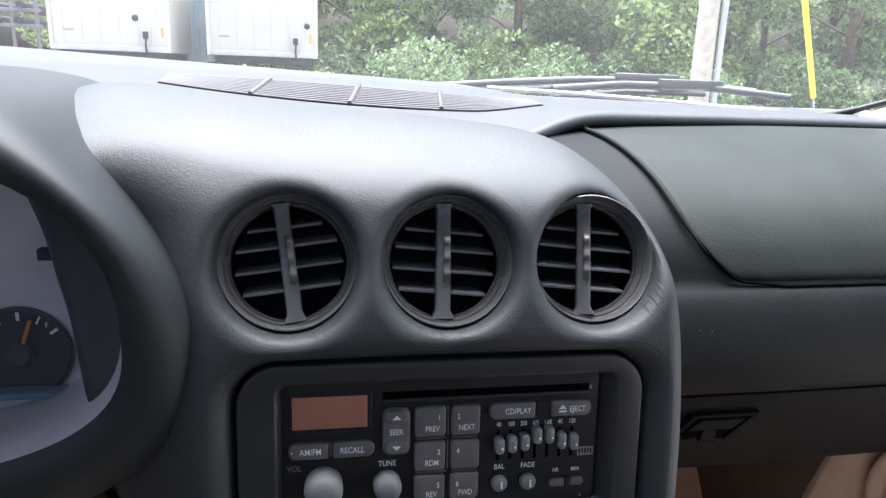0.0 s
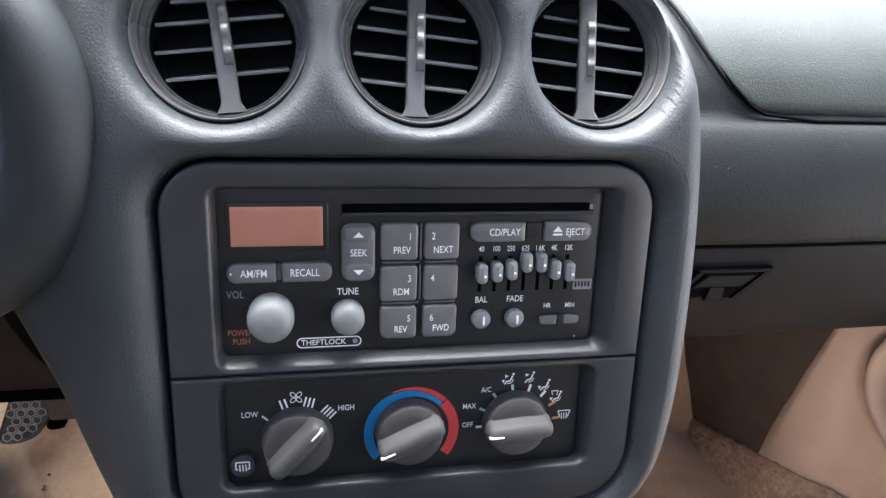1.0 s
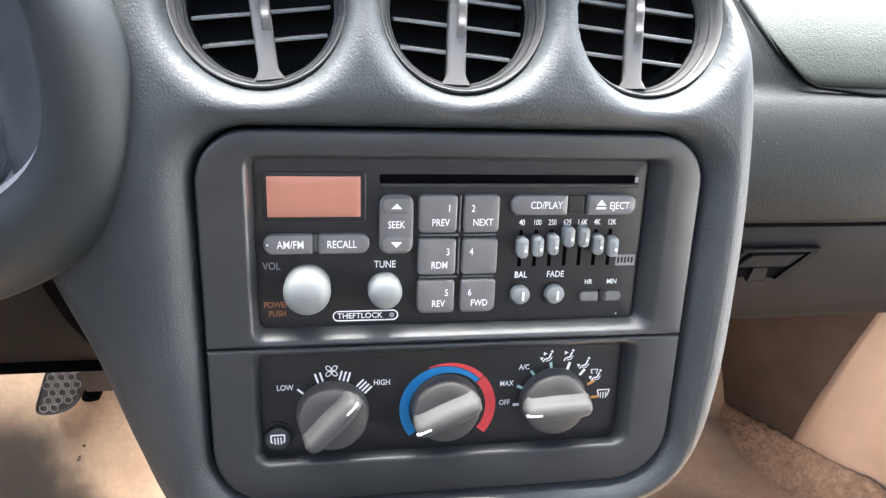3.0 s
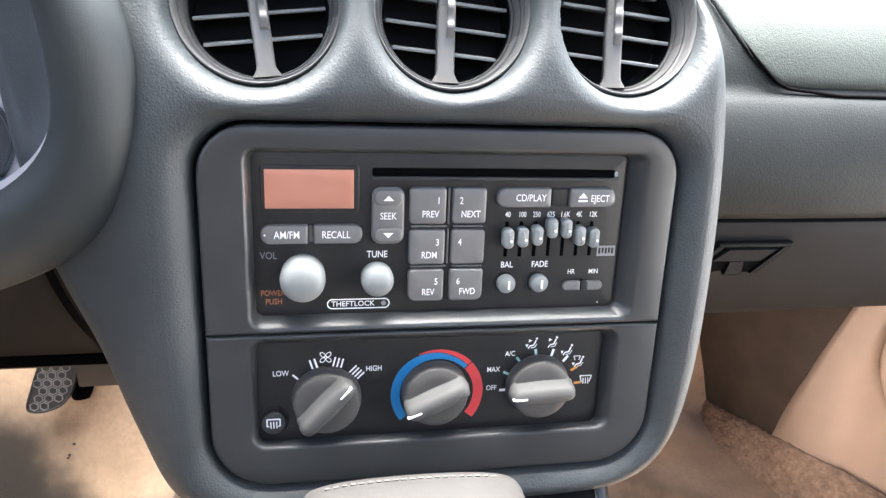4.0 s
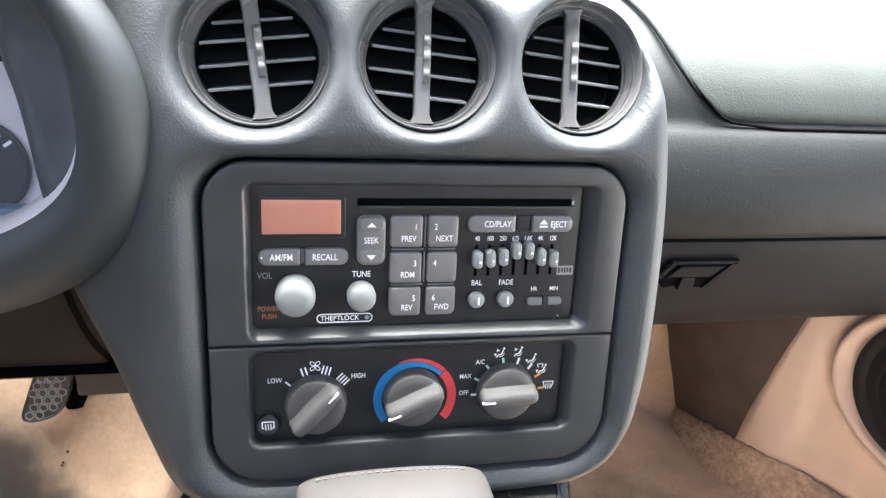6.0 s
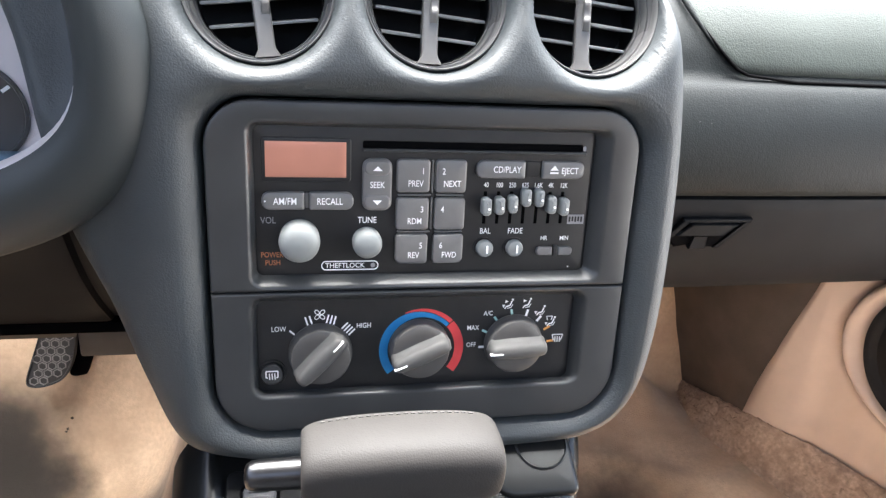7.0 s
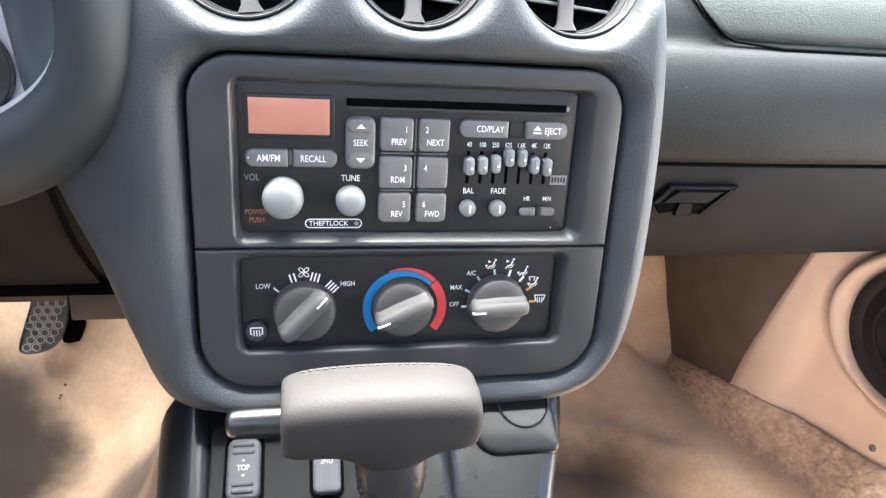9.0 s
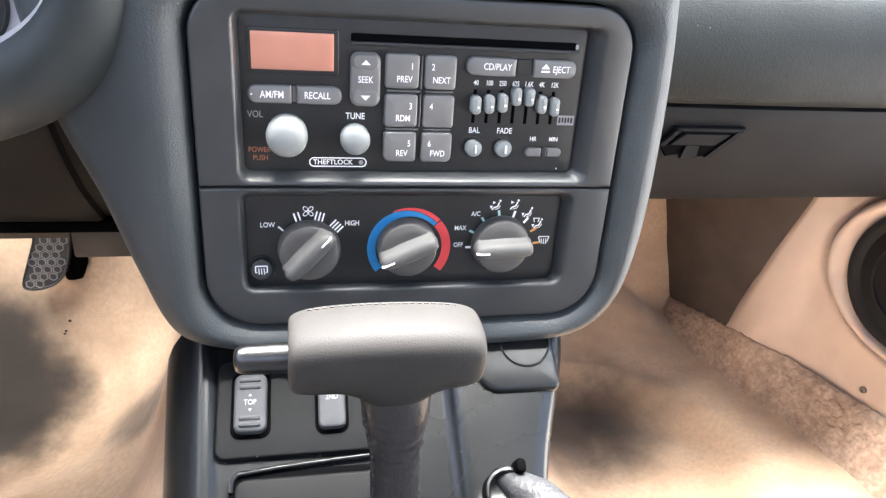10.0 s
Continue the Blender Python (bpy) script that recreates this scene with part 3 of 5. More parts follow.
def rotary(x, z, turn):
    """turn: degrees clockwise from straight up at which the white pointer stands."""
    prof = [(19.2, 0.3), (19.2, -1.2), (18.4, -2.2), (18.0, -6.5), (17.2, -8.2), (15.8, -8.9), (12, -9.2), (0.05, -9.2)]
    kn = lathe("rotary_knob", prof, KNOB, climate, n=64, centre=(0, 0, 0), label="grey rotary knob with a raised grip", angle=35)
    kn.matrix_local = pose(x * K, 0, z * K, 0, turn, 0)
    P = []
    for s in np.linspace(-1, 1, 36):
        zz = 19.4 * s
        w = (5.3 - 0.9 * s * s) * max(1 - abs(s) ** 10, 0.0) ** 0.5 + 0.05
        h = 8.6 * (1 - 0.10 * s * s) * max(1 - abs(s) ** 14, 0.0) ** 0.4
        top = [(-w * 1.6, -8.0), (-w * 1.12, -8.4 - h * 0.2), (-w * 0.98, -8.4 - h * 0.6), (-w * 0.8, -8.4 - h * 0.86), (-w * 0.45, -8.4 - h * 0.98), (0, -8.4 - h * 1.02), (w * 0.45, -8.4 - h * 0.98), (w * 0.8, -8.4 - h * 0.86), (w * 0.98, -8.4 - h * 0.6), (w * 1.12, -8.4 - h * 0.2), (w * 1.6, -8.0), (0, -7.5)]
        P.append([(a * K, b * K, zz * K) for a, b in top])
    grip = grid("grip", np.array(P), GRIP, kn, close_v=True, caps=True, angle=75)
    bm = bmesh.new()
    box(bm, -0.5, 0.5, -17.4, -15.5, 10.5, 17.6, 0.3, 1)
    part("pointer", bm, PRINT, grip, "white pointer line")
    bm = bmesh.new()
    box(bm, -0.6, 0.6, -16.8, -14.5, 17.2, 18.9, 0.3, 1)
    part("pointer", bm, PRINT, grip)
    return kn


rotary(*DIALS[0], 43)
rotary(*DIALS[1], -114)
rotary(*DIALS[2], -93)


def band(name, cx, cz, a0, a1, r_in, r_out, mat, n=60, y=-0.12):
    """A printed arc; r_in and r_out are functions of the angle."""
    P = []
    for a in np.linspace(a0, a1, n):
        s, c = math.sin(radians(a)), math.cos(radians(a))
        ri, ro = r_in(a), r_out(a)
        P.append([((cx + s * ri) * K, y * K, (cz + c * ri) * K), ((cx + s * ro) * K, y * K, (cz + c * ro) * K), ((cx + s * ro) * K, 0, (cz + c * ro) * K), ((cx + s * ri) * K, 0, (cz + c * ri) * K)])
    return grid(name, np.array(P), mat, climate, close_v=True, caps=True)


CX, CZ = -3.0, -127.4
band("cold_arc", CX, CZ, -128, 46, lambda a: 21.2, lambda a: 26.4 - 2.6 * float(smooth(-60, 44, a)), BLUE)
band("hot_arc", CX, CZ, -24, 46, lambda a: 26.75 - 2.6 * float(smooth(-60, 44, a)), lambda a: 26.75 + 0.2 * float(smooth(-24, 20, a)), RED)
band("hot_arc", CX, CZ, 47.5, 128, lambda a: 21.2, lambda a: 26.9, RED)
x, z = -64.9, -129.3
flat("tick", [radial(x, z, -47, 21.0, 25.0, 1.0)], PRINT, climate)
flat("tick", [radial(x, z, -17, 21.5, 27, 1.0, s) for s in (-1.3, 1.3)], PRINT, climate)
flat("tick", [radial(x, z, 15, 21.5, 27, 0.9, s) for s in (-2.2, 0, 2.2)], PRINT, climate)
flat("tick", [radial(x, z, 44, 21.0, 26.5, 0.9, s) for s in (-3.0, -1.0, 1.0, 3.0)], PRINT, climate)
x, z = 58.4, -127.7
for a, mat in ((-90, PRINT), (-63, TICK_GREEN), (-37, TICK_GREEN), (-10, TICK_GREEN), (15, PRINT), (38, PRINT), (60, TICK_ORANGE), (84, TICK_ORANGE)):
    flat("tick", [radial(x, z, a, 21.0, 25.5 if a > -80 else 24.5, 1.5)], mat, climate)
lettering("LOW", 4.5, -89.5, -111.2, PRINT, climate)
lettering("HIGH", 4.5, -39.0, -110.4, PRINT, climate)
lettering("OFF", 4.4, 29.0, -126.0, PRINT, climate)
lettering("MAX", 4.4, 29.6, -114.4, PRINT, climate)
lettering("A/C", 4.4, 39.0, -104.9, PRINT, climate)


def fan_icon(cx, cz):
    for k in range(4):
        a = radians(45 + 90 * k)
        ox, oz = cx + 2.2 * math.cos(a), cz + 2.2 * math.sin(a)
        o = [(ox + 1.9 * math.cos(t) * math.cos(a) - 1.3 * math.sin(t) * math.sin(a), oz + 1.9 * math.cos(t) * math.sin(a) + 1.3 * math.sin(t) * math.cos(a)) for t in np.linspace(0, 2 * math.pi, 14, endpoint=False)]
        i = [(ox + 0.72 * (x - ox), oz + 0.72 * (q - oz)) for x, q in o]
        grid("icon", loft([(o, 0), (o, -0.12), (i, -0.12), (i, 0)]), PRINT, climate, close_v=True)


def seat_icon(cx, cz, low, front, glass=False):
    marks = [bar(cx + 2.4, cz + 3.2, cx + 0.9, cz - 0.6, 1.1), bar(cx + 0.9, cz - 0.6, cx - 2.0, cz - 1.2, 1.1), bar(cx - 2.0, cz - 1.2, cx - 3.2, cz - 3.2, 0.9), bar(cx + 3.2, cz + 0.4, cx + 1.8, cz - 2.2, 0.5), bar(cx + 1.8, cz - 2.2, cx - 1.2, cz - 2.8, 0.5)]
    marks.append(ring_outline(cx + 2.9, cz + 4.4, 0.9, 10))
    if front:
        marks.append([(cx - 3.0, cz + 4.2), (cx - 3.0, cz + 1.6), (cx - 0.4, cz + 2.9)])
    if low:
        marks.append([(cx - 5.4, cz + 0.2), (cx - 4.2, cz - 2.4), (cx - 3.0, cz + 0.2)])
    if glass:
        marks += [bar(cx - 4.2, cz + 5.4, cx + 0.8, cz + 5.4, 0.6), bar(cx - 4.2, cz + 5.4, cx - 3.2, cz + 2.2, 0.6), bar(cx + 0.8, cz + 5.4, cx - 0.2, cz + 2.2, 0.6)]
    flat("icon", [[(cx + (x - cx) * 0.8, cz + (z - cz) * 0.8) for x, z in m] for m in marks], PRINT, climate)


def screen_icon(cx, cz, parent, mat, rect=False, y=-0.12, s=1.0):
    w, b = (3.3, 3.3) if rect else (3.6, 2.4)
    marks = [bar(cx - w * s, cz + 2.2 * s, cx + w * s, cz + 2.2 * s, 0.7 * s), bar(cx - w * s, cz + 2.2 * s, cx - b * s, cz - 1.8 * s, 0.7 * s), bar(cx + w * s, cz + 2.2 * s, cx + b * s, cz - 1.8 * s, 0.7 * s), bar(cx - b * s, cz - 1.8 * s, cx - 2.3 * s, cz - 1.8 * s, 0.6 * s), bar(cx + 2.3 * s, cz - 1.8 * s, cx + b * s, cz - 1.8 * s, 0.6 * s)]
    marks += [bar(cx + q * s, cz + 0.8 * s, cx + (q + 0.2) * s, cz - 3.0 * s, 0.6 * s) for q in (-1.5, 0, 1.5)]
    flat("icon", marks, mat, parent, y=y, thick=0.2)


fan_icon(-65.4, -102.5)
seat_icon(52.0, -99.6, True, True)
seat_icon(64.0, -99.4, False, True)
seat_icon(73.6, -104.6, True, False)
seat_icon(81.2, -112.4, True, False, True)
screen_icon(86.4, -123.2, climate, PRINT)
lathe("button_well", [(8.6, 0), (8.4, -0.6), (7.4, -0.8), (7.2, 0)], BLACK, climate, n=36, centre=(-93.8, 0, -139.2))
db = lathe("defrost_button", [(7.0, 0.5), (7.0, -2.4), (6.2, -3.6), (4.2, -3.9), (0.05, -3.9)], PLASTIC, climate, n=36, centre=(-93.8, 0, -139.2), label="round rear defrost button")
screen_icon(-93.8, -138.8, db, PRINT, True, y=-4.1, s=1.05)


# ---- dash: instrument pod, passenger side, top pad ----
def W(x, y, z):
    return (x * K, y * K, 0.70 + z * K)


def oval(cx, cz, a, top, bottom, power=2.6, n=96, crown=2.6):
    pts = []
    for i in range(n):
        t = 2 * math.pi * i / n
        c, s = math.cos(t), math.sin(t)
        b, e = (top, crown) if s > 0 else (bottom, power)
        pts.append((cx + a * math.copysign(abs(c) ** (2 / e), c), cz + b * math.copysign(abs(s) ** (2 / e), s)))
    return pts


def instrument_pod():
    cx, cz = -370, 45
    shape = [(200, 232, 150, 128), (60, 229, 146, 127), (25, 228, 144, 127), (4, 226, 142, 126), (-8, 222, 138, 122), (-17, 214, 131, 114), (-22, 205, 124, 104), (-23, 198, 118, 94), (-21, 192, 112, 85), (-15, 188, 108, 78), (0, 184, 104, 77), (30, 176, 98, 84), (70, 165, 92, 95), (112, 155, 84, 104)]
    crowns = [(1.42, 45), (1.42, 45), (1.42, 44), (1.5, 38), (1.62, 30), (1.85, 20), (2.15, 11), (2.4, 4), (2.55, 1), (2.6, 0)]
    P = np.array([[W(x, y, z if z < 158 else 158 + 26 * (1 - math.exp((158 - z) / 26))) for x, z in oval(cx, cz, a, t + up, b, crown=e)] for (y, a, t, b), (e, up) in zip(shape[:10], crowns)])
    Q = np.array([[W(x, y, z) for x, z in oval(cx, cz, a, t, b)] for y, a, t, b in shape[9:]])
    pod = grid("instrument_pod", P, HOOD, dashboard, close_v=True, label="thick rounded hood round the gauges", angle=70)
    grid("inner_surround", Q, POD_GREY, pod, close_v=True, label="smooth grey inner surround", angle=70)
    panel = part_mesh("gauge_panel", mesh_of("gauge_panel", [W(x, 111, z) for x, z in oval(cx, cz, 156, 85, 105)], [tuple(range(96))]), POD_GREY, pod)
    fx, fz = -283, -11
    gauge = lathe("fuel_gauge", [(34, 1), (34, -1), (32, -1.4), (31, 0), (0.05, 0)], BLACK, pod, n=48, label="round fuel gauge with an orange needle")
    gauge.matrix_local = pose(*W(fx, 109, fz))
    for a in (-55, -28, 0, 28, 55):
        flat("tick", [radial(0, 0, a, 24, 30, 2.2 if a in (-55, 55, 0) else 1.2)], PRINT, gauge, y=-0.4, thick=0.3)
    lettering("F", 6, 18, 20, PRINT, gauge, y=-0.5)
    bm = bmesh.new()
    box(bm, -1.3, 1.3, -5, -3, 0, 27, 0.5, 1, pose(0, 0, 0, 0, 20, 0))
    part("needle", bm, plain("needle orange", (0.8, 0.2, 0.02), 0.4), gauge, "orange needle")
    lathe("needle_hub", [(9, 0), (9, -5), (7, -7), (0.05, -7.5)], PLASTIC, gauge, n=28)
    bm = bmesh.new()
    box(bm, -480, -252, 96, 109, 700 - 41, 700 - 36, 1)
    part("gauge_ledge", bm, plain("ledge blue grey", (0.12, 0.2, 0.27), 0.4), pod, "blue-grey ledge below the gauge")
    bm = bmesh.new()
    box(bm, -263, -252, 100, 108, 700 + 58, 700 + 66, 1)
    part("trip_button", bm, DARK, pod)
    # the clear cover leans back over the gauges
    P = []
    for s in np.linspace(0.0, 1.0, 20):
        y, z = 22 + 50 * s, -36 + 158 * s
        half = float(np.interp(y, [-15, 0, 30, 70, 112], [186, 182, 174, 163, 153])) - 2
        b = float(np.interp(y, [-15, 0, 30, 70, 112], [106, 102, 96, 90, 82])) if z > cz else float(np.interp(y, [-15, 0, 30, 70, 112], [70, 73, 83, 94, 103]))
        w = half * max(1 - abs((z - cz) / b) ** 2.6, 0.0) ** (1 / 2.6)
        P.append([W(cx + w * q, y + 6 * math.sin(math.pi * s), z) for q in np.linspace(-1, 1, 24)])
    cover = grid("gauge_cover", np.array(P), COVER, pod, label="clear plastic cover", angle=80)
    cover.visible_shadow = False


instrument_pod()

PROFILE = [(352, 138), (300, 134), (250, 129), (205, 119), (165, 104), (136, 86), (117, 66), (107, 48), (102.5, 33), (93.5, 26.5), (86, 15.5), (80, 1.5), (76.5, -13), (75.5, -27), (77.5, -41), (82, -52), (87, -58), (104, -60.5)]
GLOVE = [(125, -60), (96, -61), (93, -63), (92.5, -69), (97, -82), (105, -104), (119, -134), (140, -160), (159, -173), (172, -175), (190, -170), (330, -165)]


def smooth_line(points, n):
    p = np.array(points, float)
    s = np.r_[0, np.cumsum(np.linalg.norm(np.diff(p, axis=0), axis=1))]
    out = []
    for q in np.linspace(0, s[-1], n):
        i = int(np.clip(np.searchsorted(s, q) - 1, 0, len(p) - 2))
        t = (q - s[i]) / (s[i + 1] - s[i])
        a, b, c, d = p[max(i - 1, 0)], p[i], p[i + 1], p[min(i + 2, len(p) - 1)]
        out.append(0.5 * (2 * b + (c - a) * t + (2 * a - 5 * b + 4 * c - d) * t * t + (3 * b - a - 3 * c + d) * t**3))
    return np.array(out)


LID_T = [0, 0.573, 0.74, 0.813, 0.87, 0.918, 0.95, 0.979, 0.992, 1.0]
LID_X = [188, 204, 209.5, 214, 220, 229, 238, 251, 264, 285]
LID_EDGE = smooth_line([(400 * t, x) for t, x in zip(LID_T, LID_X)], 300)


def passenger_side():
    line = smooth_line(PROFILE, 60)
    xs = np.linspace(110, 720, 50)
    back = np.vstack([[(420, 110)], line, [(125, -66), (150, -60)]])
    P = np.array([[W(x, y + 0.02 * max(x - 300, 0), z) for y, z in back] for x in xs])
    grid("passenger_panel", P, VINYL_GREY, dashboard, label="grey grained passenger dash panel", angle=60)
    g = np.vstack([GLOVE[:3], smooth_line(GLOVE[3:-1], 24), GLOVE[-1:]])
    P = np.array([[W(x, y + 0.02 * max(x - 300, 0), z) for y, z in g] for x in np.linspace(110, 700, 30)])
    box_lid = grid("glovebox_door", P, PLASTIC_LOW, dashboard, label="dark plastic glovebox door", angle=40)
    # recessed latch
    m = Matrix.Translation(Vector(W(248, 96.5, -92))) @ pose(0, 0, 0, 14, 0, 0)
    def shelf(o, y0, y1, name, mat, par, label=""):
        i = [(x * 0.97, z * 0.95) for x, z in o]
        return grid(name, loft([(o, y1), (o, y0 + 0.8), (i, y0), (i, y0 + 0.2)]), mat, par, close_v=True, caps=True, label=label, angle=30)
    lat = shelf([(-31, -3), (-20, 11.5), (36, 11.5), (14, -15), (-3, -15), (-8, -12), (-22, -15)], -0.6, 6, "latch_recess", DARK, box_lid, "dark glovebox latch recess")
    lat.matrix_local = m
    shelf([(-24, -2), (-13, 9), (28, 9), (18, -2)], -3.2, 2, "latch_flap", PLASTIC_LOW, lat, "hinged pull flap")
    shelf([(-32.5, -4), (-21, 12.5), (-16.5, 12.5), (-27.5, -4)], -2.0, 2, "latch_frame", PLASTIC_LOW, lat)
    shelf([(14, -15.5), (36, 12), (40, 12), (18, -15.5)], -2.0, 2, "latch_frame", PLASTIC_LOW, lat)
    shelf([(-22, 11), (-22, 13.5), (40, 13.5), (40, 11)], -2.0, 2, "latch_frame", PLASTIC_LOW, lat)
    shelf([(-9, -16), (-8, -3), (4, -3), (6, -16)], -2.6, 2, "lock_boss", PLASTIC_LOW, lat)
    # the airbag lid: its left edge sweeps down into the long lower seam
    n = 80
    lid_line = smooth_line(PROFILE[:9], n)
    nor = np.gradient(lid_line, axis=0)
    nor = np.column_stack([nor[:, 1], -nor[:, 0]])
    nor /= np.linalg.norm(nor, axis=1)[:, None]
    nor *= np.sign(-nor[:, :1] + 1e-9) * 1.0
    P = []
    for i in range(n):
        t = i / (n - 1)
        y, z = lid_line[i]
        left = float(np.interp(400 * t, LID_EDGE[:, 0], LID_EDGE[:, 1]))
        o = nor[i]
        if o[0] > 0:
            o = -o
        row = []
        for x, h in [(left, -3), (left + 0.3, 0.8), (left + 1.6, 2.0), (left + 4, 2.5), (left + 9, 2.6)] + [(q, 2.6) for q in np.linspace(left + 25, 705, 24)]:
            edge = h - (5.5 if i == n - 1 else 1.6 if i == n - 2 else 0)
            row.append(W(x, y + o[0] * edge + 0.02 * max(x - 300, 0), z + o[1] * edge))
        P.append(row)
    grid("airbag_lid", np.array(P), LID, dashboard, label="grey-green grained airbag cover", angle=50)
    bead = []
    for i in range(0, n):
        t = i / (n - 1)
        y, z = lid_line[i]
        x = float(np.interp(400 * t, LID_EDGE[:, 0], LID_EDGE[:, 1])) - 1.6
        bead.append((x, y - 2.6, 700 + z + 2.6 - 3.0 * float(smooth(0.9, 1.0, t))))
    yb, zb = lid_line[-1]
    corner = bead[-11:]
    bead = bead[:-4]
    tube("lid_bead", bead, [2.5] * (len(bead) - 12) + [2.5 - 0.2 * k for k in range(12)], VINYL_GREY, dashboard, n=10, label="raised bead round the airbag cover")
    seam = [(x + 2.2, y - 1.0, z - 0.6) for x, y, z in corner if x < 296] + [(x, yb - 4.5 + 0.02 * max(x - 300, 0), 700 + zb - 2.2) for x in np.linspace(300, 704, 12)]
    tube("lid_seam", seam, [min(0.3 + 0.2 * k, 1.3) for k in range(len(seam))], DARK, dashboard, n=8, label="dark seam below the airbag cover")


passenger_side()


def top_height(x):
    return 164 - 0.045 * np.minimum(x, 200) - 0.012 * np.maximum(np.asarray(x) - 200, 0)


def top_edge(x):
    return float(np.interp(x, [-400, 60, 118, 160, 194, 260, 390, 570, 720], [230, 230, 247, 278, 300, 322, 349, 374, 388]))


def top_surface(x, y):
    k = float(smooth(80, 220, x))
    return float(top_height(x)) + (1 - k) * 0.13 * (y - 450) + k * 4 * (y - 300) / 245


def dash_top():
    xs = np.linspace(-620, 720, 120)
    P = []
    for x in xs:
        e, h = top_edge(x), float(top_height(x))
        low = 6 * float(smooth(110, 60, x))
        k = float(smooth(80, 220, x))
        low0, h = h, h + (1 - k) * 0.13 * (e - 450)
        P.append([W(x, e + 40, h - 24), W(x, e + 4, h - 15), W(x, e, h - 10 - low), W(x, e + 1, h - 5 - low), W(x, e + 5, h - 1.5 - low), W(x, e + 14, h - low * 0.8)] + [W(x, e + 14 + (545 - e - 14) * t, top_surface(x, e + 14 + (545 - e - 14) * t)) for t in (0.15, 0.3, 0.45, 0.6, 0.75, 0.9, 1.0)] + [W(x, 548, low0 - 30)])
    pad = grid("dash_top", np.array(P), VINYL, dashboard, label="charcoal padded dash top below the windscreen", angle=50)
    # defroster grille
    gx0, gx1 = -240, 172
    P = []
    def yy(x, t):
        c = (x - (gx0 + gx1) / 2) / ((gx1 - gx0) / 2)
        near, far = 335 + 45 * c * c, 452 - 18 * c * c
        return near + (far - near) * t
    for x in np.linspace(gx0, gx1, 60):
        P.append([W(x, yy(x, t), top_surface(x, yy(x, t)) + 0.3) for t in np.linspace(0, 1, 6)])
    gr = grid("defroster_grille", np.array(P), DARK, dashboard, label="long slatted defroster grille")
    for k in range(11):
        t = (k + 0.5) / 11
        tube("slat", [Vector((x, yy(x, t), 700 + top_surface(x, yy(x, t)) + 0.6)) for x in np.linspace(gx0 + 2, gx1 - 2, 40)], 1.7, GRILLE, gr, n=8)
    for x in (-140, -40, 55):
        tube("rib", [Vector((x + 0.14 * (yy(x, t) - 390), yy(x, t), 700 + top_surface(x, yy(x, t)) + 2.2)) for t in np.linspace(0.02, 0.98, 8)], 2.6, BAR, gr, n=8)


dash_top()

# ---- knee bolster and lower trim on the driver's side ----
P = []
for i, t in enumerate(np.linspace(0.06, 1, 24)):
    y, z = 0 + 176 * t - 10 * math.sin(math.pi * max(t, 0)), -46 - 155 * t
    row = [W(-175 - 30 * t, y + 60, z), W(-196 - 30 * t, y + 12, z), W(-205 - 30 * t, y + 10, z), W(-206 - 30 * t, y + 2, z), W(-209 - 30 * t, y, z)]
    row += [W(x, y, z) for x in np.linspace(-230 - 30 * t, -760, 16)]
    P.append(row)
P.append([(x, y + 0.02, z) for x, y, z in P[-1]])
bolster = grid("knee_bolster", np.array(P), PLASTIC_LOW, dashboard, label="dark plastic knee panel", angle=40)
bm = bmesh.new()
box(bm, -252, -243, 66, 72, 700 - 109, 700 - 106, 1.2)
part("screw", bm, STEEL, bolster, "small bright screw")
bm = bmesh.new()
box(bm, -285, -212, 236, 256, 700 - 271, 700 - 236, 3)
part("lower_bracket", bm, material("bracket grey", (0.03, 0.029, 0.029), 0.5), dashboard)
bm = bmesh.new()
box(bm, -760, -286, 240, 262, 700 - 252, 700 - 232, 3)
part("under_rail", bm, material("under rail", (0.05, 0.042, 0.032), 0.6), dashboard)
bm = bmesh.new()
box(bm, -760, -215, 178, 300, 700 - 214, 700 - 203, 3)
part("under_panel", bm, DARK, dashboard)

# not visible itself; added to keep light off the passenger's footwell
bm = bmesh.new()
box(bm, 130, 720, 186, 614, 700 - 180, 700 - 172, 3)
part("under_panel", bm, PLASTIC_LOW, dashboard, "dark unseen panel closing the dash underside, shading the footwell")

# unseen box, added to stop light passing between the footwells
bm = bmesh.new()
box(bm, -150, 128, 120, 612, 380, 720, 12)
part("leak_stop_box", bm, DARK, dashboard, "black unseen box stopping light behind the centre stack")

# ---- centre console ----
console = thing("centre_console", "dark grey plastic centre console with switches", "console")
CONSOLE = pose(0, -0.049, 0.70 - 0.219, -59.04, 0, 0)


